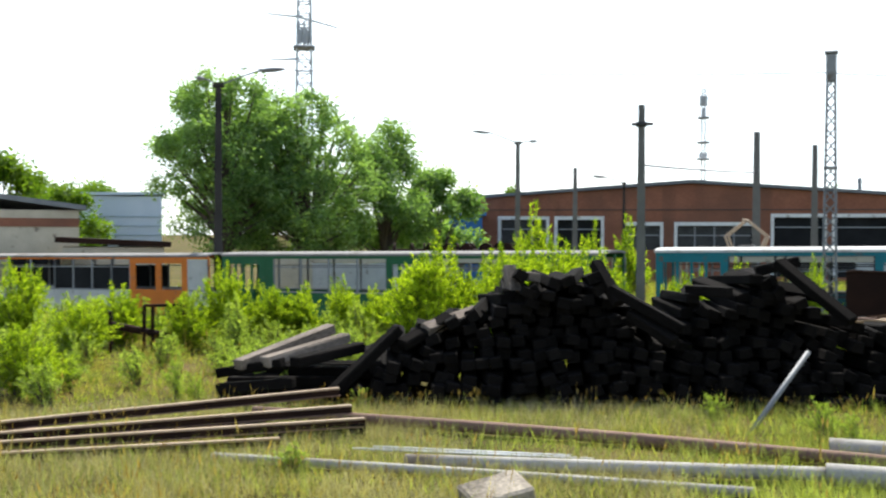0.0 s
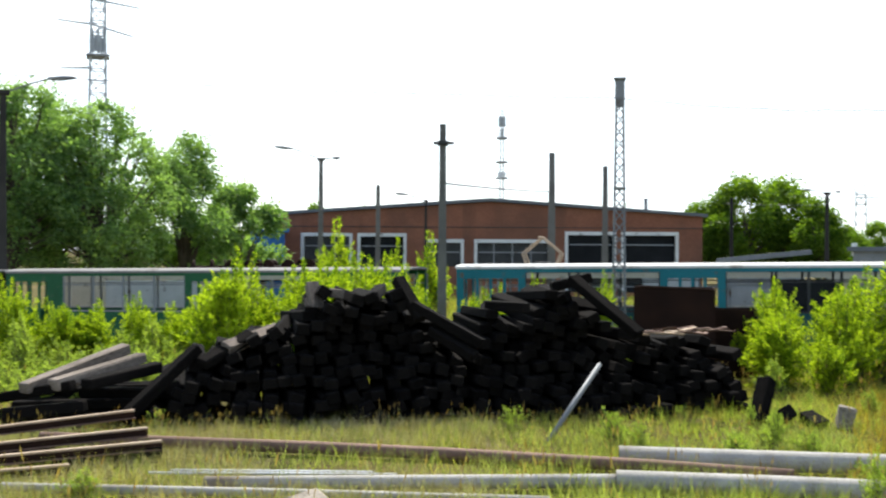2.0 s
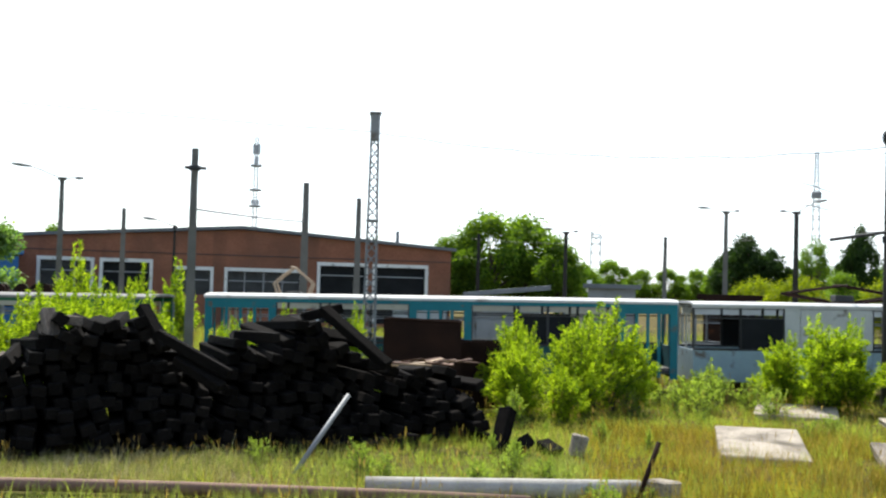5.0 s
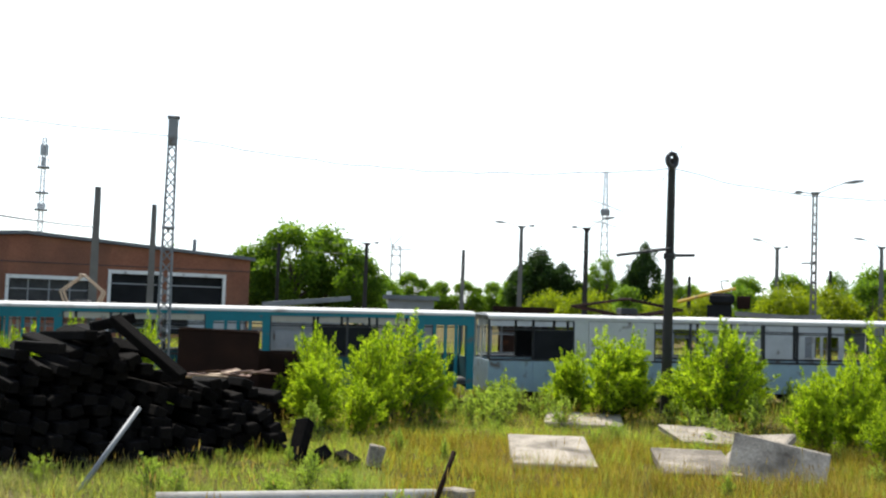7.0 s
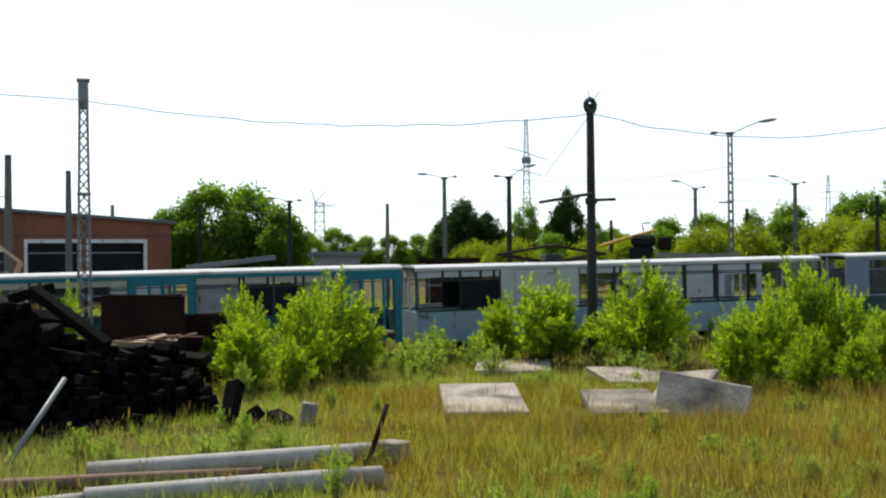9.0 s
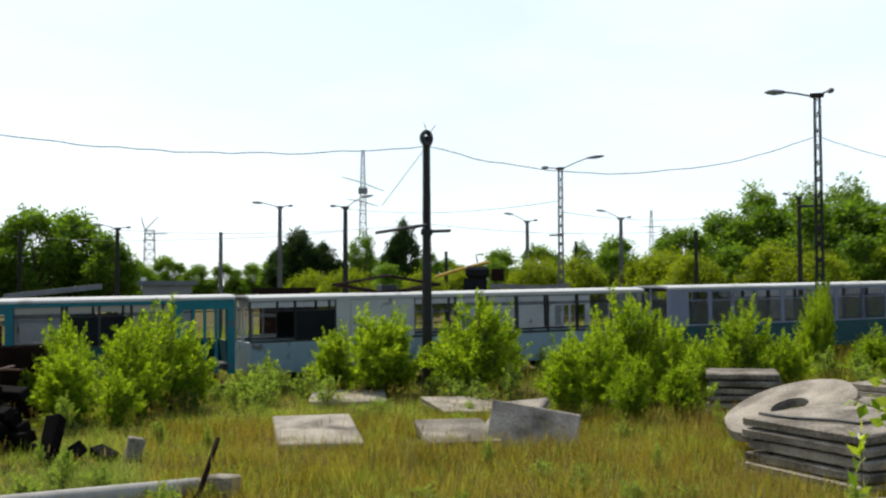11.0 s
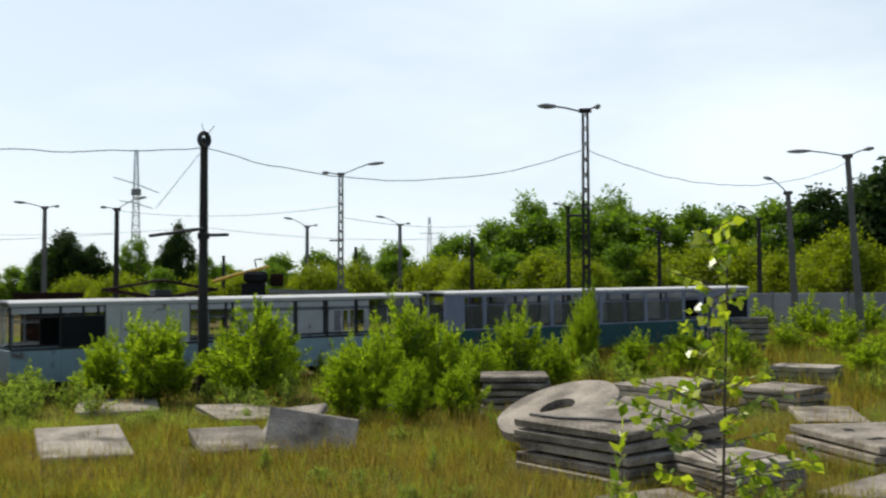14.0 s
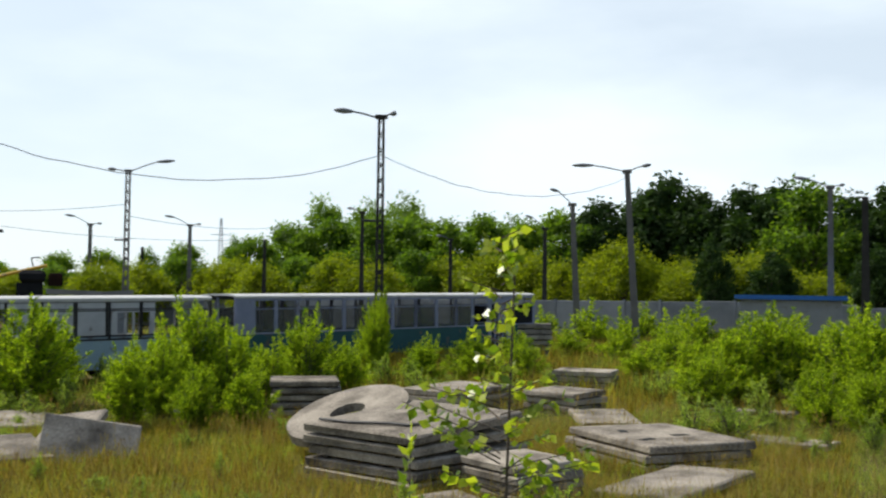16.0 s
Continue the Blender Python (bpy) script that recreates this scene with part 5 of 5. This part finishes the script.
for az, d, el, w in ((43.4, 125, 3.3, 0.8), (66.6, 118, 5.6, 0.9), (68.6, 120, 5.95, 1.0), (69.6, 118, 5.0, 1.0), (74.4, 125, 4.8, 1.0), (47.0, 130, 2.3, 0.8), (59.7, 120, 3.4, 0.8), (55.2, 120, 2.7, 0.8), (62.3, 116, 4.2, 0.9)):
    put_tree(AIRY, az, d, el, rng.uniform(0, 360), w)
# front row of box elders along the fence
for i in range(24):
    az = 40.5 + i * 2.05
    el = 0.95 + 0.9 * min(max((az - 44) / 14, 0), 1) + 0.55 * min(max((az - 60) / 10, 0), 1) + rng.uniform(-0.25, 0.3)
    if i % 3 == 2 and az < 75:
        put_tree(OAK, az, 96 + rng.uniform(-4, 4), el + 0.3, rng.uniform(0, 360), 1.1)
    else:
        put_tree(MAPLE, az, 90 + rng.uniform(-5, 6), el, rng.uniform(0, 360), 1.0)
# taller dark wood behind
for az, el in ((50.8, 2.1), (53, 2.3), (57, 2.7), (60.5, 3.2), (62.6, 3.9), (64.5, 4.3), (66.8, 4.4), (69, 4.4), (71.2, 4.3), (73.2, 4.6), (75.4, 4.3), (77.3, 4.6), (79.5, 5.3), (81.4, 5.6), (82.9, 6.6), (84.6, 5.8), (86.6, 6.0), (88.2, 6.1), (89.8, 6.0), (91.6, 5.5), (93.6, 6.0), (95.6, 5.9), (97.8, 6.0)):
    el += 0.25 if az > 76 else 0.0
    put_tree(OAK if rng.random() < 0.55 and az < 78 else DARK if az > 78 and rng.random() < 0.85 else OAK, az, 108 + rng.uniform(-5, 5), el, rng.uniform(0, 360), 1.05)
for az, d, el, w in ((85.2, 76, 3.6, 0.6), (80.5, 82, 3.4, 0.8), (88.0, 80, 2.8, 0.9), (93, 78, 3.0, 0.9), (83.4, 80, 1.7, 1.0), (95.5, 76, 3.2, 1.0), (90.5, 82, 1.6, 1.0)):
    put_tree(MAPLE if az < 84 or el < 2.5 else DARK, az, d, el, rng.uniform(0, 360), w)


# ---- bushes ----
def bush(label, seed, h, r, stems, shoots, per, size, mat, m, narrow=0.2, name="bush", group="bushes"):
    """Arching stems from one stool, each with leafy side shoots."""
    rng = np.random.default_rng(seed)
    t = thing(name, label, "bush", m, group)
    g = Geo()
    cen, us = [], []
    lobes = [(rng.uniform(0, 2 * np.pi), rng.uniform(0.72, 1.08)) for _ in range(5)]
    for i in range(stems):
        a0, tall = lobes[i % 5]
        a, tilt = a0 + rng.normal(0, 0.55), rng.uniform(0.05, 1) ** 0.8
        hh = h * tall * rng.uniform(0.75, 1.08) * (1 - 0.55 * tilt ** 2)
        out = np.array([math.cos(a), math.sin(a), 0])
        p0, p2 = out * r * 0.28 * rng.uniform(0, 1), out * r * tilt + np.array([0, 0, hh])
        p1 = np.array([p0[0] + (p2[0] - p0[0]) * 0.4, p0[1] + (p2[1] - p0[1]) * 0.4, hh * 0.6])
        g.tube(p0, p1, 0.013, 0.009, 3, False)
        g.tube(p1, p2, 0.009, 0.004, 3, False)
        for k in range(shoots):
            u0 = 0.05 + 0.87 * (k + rng.uniform(0, 1)) / shoots
            st = (1 - u0) ** 2 * p0 + 2 * u0 * (1 - u0) * p1 + u0 ** 2 * p2
            way = out * 0.35 + rng.normal(0, 0.55, 3) + np.array([0, 0, 0.85])
            way *= h * rng.uniform(0.12, 0.26) * (1.2 - 0.5 * u0) / np.linalg.norm(way)
            if k == shoots - 1:
                st, way = p2 - (p2 - p1) * 0.3, (p2 - p1) * 0.42
            u = rng.uniform(0.0, 1.0, per)[:, None]
            side = unit(rng, per)
            cen.append(st + way * u + side * 0.045 * h * 0.5 * (1.1 - u))
            us.append(side * 0.8 + 0.75 * way / np.linalg.norm(way))
    cen, us = np.concatenate(cen), np.concatenate(us)
    us /= np.linalg.norm(us, axis=1)[:, None]
    v = np.cross(us, unit(rng, len(us)))
    v /= np.linalg.norm(v, axis=1)[:, None] + 1e-9
    s = size * rng.uniform(0.6, 1.35, len(us))
    part("stem", g, M_BARK, t)
    part("foliage", quads_mesh("foliage", cen, us * s[:, None], v * (s * narrow * 1.7)[:, None], mat, slim=True), None, t)
    return t


BUSHES = [bush("bright green willow bush in the grass", 30 + i, 2.0, 1.05, 64, 8, 44, 0.072, M_BUSH, base_at(az, d)) for i, (az, d) in enumerate(((32.6, 29.0), (43.6, 31.5), (49.4, 31.0)))]
WEEDS = [bush("tall green weeds growing in a clump", 40 + i, 1.0, 0.55, 18, 5, 18, 0.06, M_WEED, base_at(az, d), 0.24, "weed_clump", "weeds") for i, (az, d) in enumerate(((28.0, 25), (38.0, 29), (34.5, 30)))]
for ob, k in zip(BUSHES, (1.45, 1.5, 1.5)):
    ob.scale = (k * 1.08, k * 1.08, k)
FAR_BUSH = [bush('green scrub bush across the yard', 60, 2.0, 1.05, 40, 6, 20, 0.13, M_BUSH, base_at(83, 47))]
rng = random.Random(8)


def put_bush(az, d, h, w, pool=BUSHES, h0=2.0, r0=1.05):
    pool = FAR_BUSH if pool is BUSHES and d > 44 else pool
    ob = copy_thing(pool[rng.randrange(len(pool))], base_at(az, d, 1, rng.uniform(0, 360)))
    tall = 1.0 if pool is WEEDS else 1.12
    ob.scale = (w / r0, w / r0, tall * h / h0)


for az, d, h, w in ((-0.5, 27.5, 2.75, 1.5), (0.7, 28.5, 2.6, 1.3), (3.4, 28.5, 2.7, 1.5), (5.7, 28.5, 2.75, 1.5), (7.9, 29, 2.6, 1.4), (67.0, 39.2, 2.7, 0.8), (67.7, 39.4, 3.6, 0.5), (-1.0, 30, 2.75, 1.35), (2.6, 31, 2.95, 1.2), (4.6, 31.5, 3.0, 1.3), (6.9, 31, 2.95, 1.25), (9.0, 31, 2.4, 1.0), (14.0, 31, 2.5, 1.1), (12.4, 30, 2.1, 0.8), (15.6, 30, 2.3, 0.9), (-3.6, 30, 1.9, 1.1), (19.3, 31, 2.4, 0.8),
                     (-22, 30, 2.2, 1.2), (-21.5, 22, 1.3, 0.9), (-17, 31, 1.5, 1.2), (-11.6, 30, 2.1, 1.0), (-9.4, 30.5, 1.7, 1.0), (-7.3, 30.5, 1.9, 1.1), (-5.5, 30, 1.8, 1.0), (-13.5, 29, 1.5, 0.9), (-19, 27, 1.5, 1.0),
                     (28.6, 26.5, 2.1, 1.15), (30.4, 25.5, 1.5, 0.8), (27.8, 28, 2.3, 1.0), (31.4, 27.5, 2.3, 1.1), (34.0, 29.5, 2.2, 0.9), (42.2, 32, 2.2, 1.1), (45.2, 32, 2.3, 1.0), (54.7, 26, 2.15, 0.95), (57.6, 29.5, 2.75, 1.35),
                     (59.4, 29, 2.2, 1.1), (56.0, 27.5, 2.0, 0.9), (63.5, 31.5, 2.4, 1.3), (61.6, 30.5, 1.9, 1.0), (65.4, 32, 1.9, 1.0), (67.4, 38.5, 2.9, 0.7), (48.0, 33, 2.0, 0.8), (50.5, 32, 2.3, 0.9), (60.6, 25.5, 1.4, 0.8), (57.8, 25, 1.5, 0.7),
                     (70.0, 36, 1.6, 1.2), (72.5, 38, 1.7, 1.2), (75.0, 40, 1.4, 1.2), (82.0, 40, 1.6, 1.4), (84.2, 36, 1.9, 1.5), (86.5, 33, 2.3, 1.6), (88.6, 34, 2.7, 1.7), (90.5, 33, 2.6, 1.6), (92.5, 32, 2.7, 1.7), (85.0, 31, 1.6, 1.1), (80.2, 48, 2.0, 1.1), (94.5, 32, 2.6, 1.7), (82.6, 52, 1.9, 1.3),
                     (90.6, 28, 1.5, 1.0), (93.0, 27, 1.6, 1.0), (73.5, 60, 1.9, 1.6), (76, 63, 1.7, 1.5), (79, 60, 2.1, 1.6), (81.5, 64, 1.9, 1.7), (84.5, 60, 2.2, 1.7), (87, 57, 1.8, 1.8), (89.5, 55, 1.9, 1.8), (92.5, 56, 2.2, 1.8), (95, 55, 2.2, 1.8), (77.6, 50, 1.3, 1.2), (74.5, 48, 1.3, 1.2), (4.8, 60, 4.2, 1.6), (10.0, 62, 3.6, 1.4), (8.3, 64, 3.4, 1.2)):
    put_bush(az, d, h, w)
for i in range(100):
    az = rng.uniform(-24, 95)
    d = rng.uniform(23, 35)
    if -6 < az < 29 and d < 25.5 or 58 < az < 84 and d < 30 or 36 < az < 58 and d < 28:
        continue
    h = rng.uniform(0.7, 1.3) if az > 25 else rng.uniform(0.9, 1.7)
    put_bush(az, d, h, rng.uniform(0.4, 0.8), WEEDS, 1.0, 0.55)
for i in range(70):
    az = rng.uniform(-20, 74)
    p = row_point(34 * math.tan(radians(az - ROW_AZ)), 32.6)
    put_bush(math.degrees(math.atan2(p.x, p.y)), p.length + rng.uniform(-1.5, 0.4), rng.uniform(0.9, 1.6), rng.uniform(0.5, 0.9), WEEDS, 1.0, 0.55)
for i in range(56):
    az = rng.uniform(-24, -4)
    if -18.5 < az < -12.5 and rng.random() < 0.8:
        continue
    put_bush(az, rng.uniform(20.5, 29), rng.uniform(0.7, 1.35), rng.uniform(0.4, 0.8), WEEDS, 1.0, 0.55)
for az, d, h, w in ((33.0, 13.6, 0.9, 0.22), (33.6, 14.8, 0.6, 0.3), (42, 12.4, 0.55, 0.3), (46, 12.8, 0.5, 0.25), (49, 12.6, 0.6, 0.22), (20, 17.6, 0.75, 0.4), (21.4, 17.4, 0.6, 0.3), (14.5, 19, 0.5, 0.3), (-4.5, 19.4, 0.45, 0.25), (-8, 14.5, 0.4, 0.4), (36, 12.5, 0.4, 0.3), (26, 17, 0.6, 0.3), (28, 18, 0.8, 0.4),
                     (30, 17.5, 0.6, 0.35), (77.0, 15.0, 0.75, 0.5), (68.8, 14.2, 0.9, 0.25), (69.3, 13.5, 0.7, 0.25), (73, 14.5, 0.5, 0.4), (-14, 21, 1.0, 0.35), (-13.2, 20.5, 0.7, 0.3)):
    put_bush(az, d, h, w, WEEDS, 1.0, 0.55)


for i in range(75):
    az, d = rng.uniform(22, 94), rng.uniform(12, 28)
    p = polar(az, d)
    if (p.x - 19.5) ** 2 + (p.y - 4.8) ** 2 < 16 or az < 33 and d < 16 or any((p.x - a) ** 2 + (p.y - b) ** 2 < 2.9 for a, b in ((14.35, 16.6), (16.5, 14.6), (17.2, 13.3), (21, 22))):
        continue
    put_bush(az, d, rng.uniform(0.25, 0.6), rng.uniform(0.2, 0.45), WEEDS, 1.0, 0.55)
for i in range(10):
    put_bush(rng.uniform(40, 51), rng.uniform(11.6, 13.2), rng.uniform(0.45, 0.75), rng.uniform(0.12, 0.2), WEEDS, 1.0, 0.55)


# ---- sapling in the foreground ----
def build_sapling():
    rng = np.random.default_rng(77)
    p = polar(74.0, 5.4)
    t = thing("sapling", "young poplar sapling with glossy yellow-green leaves", "tree", Matrix.Translation((p.x, p.y, ground_z(p.x, p.y))))
    top = height(74.8, 5.4, 3.2)
    side = polar(164.0, 1.0)
    g = Geo()
    trunk_pts = [Vector((0, 0, 0)), Vector(side * 0.01) + Vector((0, 0, 1.2)), Vector(side * 0.03) + Vector((0, 0, 2.2)), Vector(side * 0.07) + Vector((0, 0, top))]
    for i, (a, b) in enumerate(zip(trunk_pts[:-1], trunk_pts[1:])):
        g.tube(a, b, 0.016 - 0.004 * i, 0.012 - 0.0038 * i, 6)
    part("trunk", g, M_BARK, t)
    cen, us, sz = [], [], []
    for k in range(68):
        z = 1.8 + (top - 1.8) * (k / 67.0) ** 1.35
        a = rng.uniform(0, 2 * np.pi)
        reach = (0.6 if z < 2.75 else 0.24) * rng.uniform(0.35, 1.0)
        st = np.array([0, 0, z])
        en = st + np.array([math.cos(a) * reach, math.sin(a) * reach, 0.3 * reach])
        b = Geo().tube(st, en, 0.005, 0.002, 4, False)
        part("twig", b, M_BARK, t)
        m = max(3, int(19 * reach / 0.5))
        for j in range(m):
            c = st + (en - st) * (0.3 + 0.7 * j / m)
            cen.append(c)
            u = rng.normal(size=3) * 0.7 + (en - st) / (reach + 1e-6) * 0.6 + np.array([0, 0, -0.35])
            us.append(u / np.linalg.norm(u))
            sz.append(rng.uniform(0.04, 0.085))
    cen, us, sz = np.array(cen), np.array(us), np.array(sz)
    v = np.cross(us, unit(rng, len(us)))
    v /= np.linalg.norm(v, axis=1)[:, None]
    part("leaves", quads_mesh("leaves", cen, us * sz[:, None], v * (sz * 0.72)[:, None], M_SAP), None, t)
    # low side shoot
    for az, d, h in ((69.1, 6.0, 2.45), (69.7, 5.8, 2.1), (71.6, 5.6, 2.0)):
        p = polar(az, d)
        s = thing("shoot", "small green poplar shoot in the grass", "plant", Matrix.Translation((p.x, p.y, ground_z(p.x, p.y))), "poplar shoots")
        part("stem", Geo().tube((0, 0, 0), (0.02, 0, h), 0.008, 0.003, 5), M_BARK, s)
        n = 60
        z = rng.uniform(0.45, 1.0, n) * h
        c = np.stack([rng.normal(0, 0.015, n), rng.normal(0, 0.015, n), z], 1)
        u = unit(rng, n)
        u[:, 2] = np.abs(u[:, 2]) + 0.25
        u /= np.linalg.norm(u, axis=1)[:, None]
        v = np.cross(u, unit(rng, n))
        v /= np.linalg.norm(v, axis=1)[:, None]
        q = rng.uniform(0.06, 0.1, n)
        part("leaves", quads_mesh("leaves", c, u * q[:, None], v * (q * 0.45)[:, None], M_SAP), None, s)


build_sapling()


# ---- grass ----
def grass(name, label, seed, n, hmin, hmax, width, mat, d0, d1, a0=-25, a1=95, patch=None, lean=0.25):
    rng = np.random.default_rng(seed)
    az = np.radians(rng.uniform(a0, a1, n))
    d = np.sqrt(rng.uniform(d0 ** 2, d1 ** 2, n))
    x, y = d * np.sin(az), d * np.cos(az)
    # two blades in three stand in tufts, and lean out of them
    tuft = rng.integers(0, max(1, n // 16), n)
    lone = rng.random(n) < 0.33
    ox, oy = rng.normal(0, 0.1, n), rng.normal(0, 0.1, n)
    x, y = np.where(lone, x, x[tuft] + ox), np.where(lone, y, y[tuft] + oy)
    ox, oy = np.where(lone, 0, ox), np.where(lone, 0, oy)
    vigour = rng.uniform(0.55, 1.3, n)[tuft]
    keep = x * x + y * y > 10.3 ** 2
    if mat in (M_GRASS, M_DULL):  # the ground round the rails is dry
        side = np.degrees(np.arctan2(x, y))
        keep &= (y > 19.5) | (rng.random(n) < np.clip(0.22 + (side - 9) / 24, 0.22, 1.0))
    if patch:
        f = np.array([noise.noise((a * patch[0], b * patch[0], seed)) for a, b in zip(x, y)])
        keep &= f > patch[1]
    # nothing grows through the heap or the slabs
    keep &= ~((x > -4.3) & (x < 10.0) & (y > 19.5) & (y < 23.0))
    for cx, cy, rr in ((18.1, 7.3, 1.75), (22.0, 3.1, 1.5), (18.4, 2.15, 1.0), (17.0, 4.45, 0.95), (14.35, 16.6, 1.0), (16.5, 14.6, 0.95), (17.2, 13.3, 0.6), (24.9, 12.5, 1.0)):
        keep &= (x - cx) ** 2 + (y - cy) ** 2 > rr * rr
    x, y, ox, oy, vigour = x[keep], y[keep], ox[keep], oy[keep], vigour[keep]
    n = len(x)
    z = np.array([ground_z(a, b) for a, b in zip(x, y)]) - 0.02
    h = rng.uniform(hmin, hmax, n) * vigour
    c = np.stack([x, y, z], 1)
    u = np.stack([rng.normal(0, 0.7 * lean, n) + 4 * lean * ox, rng.normal(0, 0.7 * lean, n) + 4 * lean * oy, np.ones(n)], 1) * h[:, None]
    a = rng.uniform(0, np.pi, n)
    v = np.stack([np.cos(a), np.sin(a), np.zeros(n)], 1) * width
    ob = new(name, quads_mesh(name, c, u, v, mat, slim=True))
    return tagged(ob, label, "grass", kind="stuff"), c, u


grass("grass", "green grass and low weeds", 1, 130000, 0.07, 0.26, 0.02, M_GRASS, 10.5, 36, lean=0.5)
grass("grass_tufts", "taller green grass tufts", 5, 55000, 0.2, 0.45, 0.014, M_GRASS, 10.5, 36, patch=(0.55, 0.12), lean=0.4)
grass("dry_grass", "yellow dry grass stalks", 2, 80000, 0.12, 0.36, 0.011, M_STRAW, 10.5, 34, patch=(0.28, -0.08), lean=0.4)
_, c, u = grass("tall_grass", "tall thin grass stalks", 3, 12000, 0.35, 0.72, 0.009, M_STRAW, 11, 33, patch=(0.2, -0.05), lean=0.22)
sel = np.arange(0, len(c), 1)
rg = np.random.default_rng(9)
dv = unit(rg, len(sel)) * 0.022
dv[:, 2] = 0
seed_heads = new("seed_heads", quads_mesh("seed_heads", c[sel] + u[sel] * 0.8, u[sel] * 0.28, dv, M_SEED))
tagged(seed_heads, "rust-brown grass seed heads", "grass", kind="stuff")
grass("far_grass", "meadow grass and weeds far across the yard", 4, 60000, 0.3, 0.9, 0.05, M_GRASS, 34, 75, lean=0.3)
grass("far_dry_grass", "dry brown meadow stalks across the yard", 6, 30000, 0.4, 0.9, 0.04, M_SEED, 34, 70, patch=(0.12, -0.02), lean=0.25)
grass("golden_grass", "golden dry meadow grass", 7, 62000, 0.12, 0.42, 0.014, M_GOLD, 10.5, 26, 32, 92, lean=0.35)
grass("russet_grass", "russet seeding grass", 8, 24000, 0.25, 0.6, 0.012, M_SEED, 10.5, 26, 36, 92, patch=(0.35, 0.0), lean=0.3)
grass("dry_verge_grass", "bleached dry grass between the rails", 21, 30000, 0.1, 0.34, 0.012, M_PALE, 11.5, 19.0, -25, 13, patch=(0.55, 0.0), lean=0.6)
grass("verge_grass", "green grass along the pipes", 10, 60000, 0.12, 0.36, 0.015, M_DULL, 11.5, 19.5, -25, 32, patch=(0.6, -0.15), lean=0.45)
_, c, u = grass("heap_grass", "tall pale seeding grass before the sleepers", 11, 700, 0.2, 0.45, 0.010, M_PALE, 17.6, 19.9, -13, 29, patch=(0.5, -0.2), lean=0.2)
dv = unit(rg, len(c)) * 0.018
dv[:, 2] = 0
tagged(new("heap_seed_heads", quads_mesh("heap_seed_heads", c + u * 0.78, u * 0.3, dv, M_SEED)), "rust-brown seed heads before the sleepers", "grass", kind="stuff")
grass("bright_grass", "light yellow-green meadow grass", 12, 30000, 0.12, 0.36, 0.014, M_WEED, 10.5, 30, 20, 95, patch=(0.4, -0.05), lean=0.45)
grass("dry_verge", "pale dry grass between the rails", 13, 60000, 0.06, 0.24, 0.016, M_PALE, 11, 20.3, -25, 14, patch=(0.35, -0.12), lean=0.5)
grass("far_golden_grass", "tall golden weeds between slabs and fence", 14, 24000, 0.35, 0.85, 0.035, M_GOLD, 29, 62, 64, 96, lean=0.25)
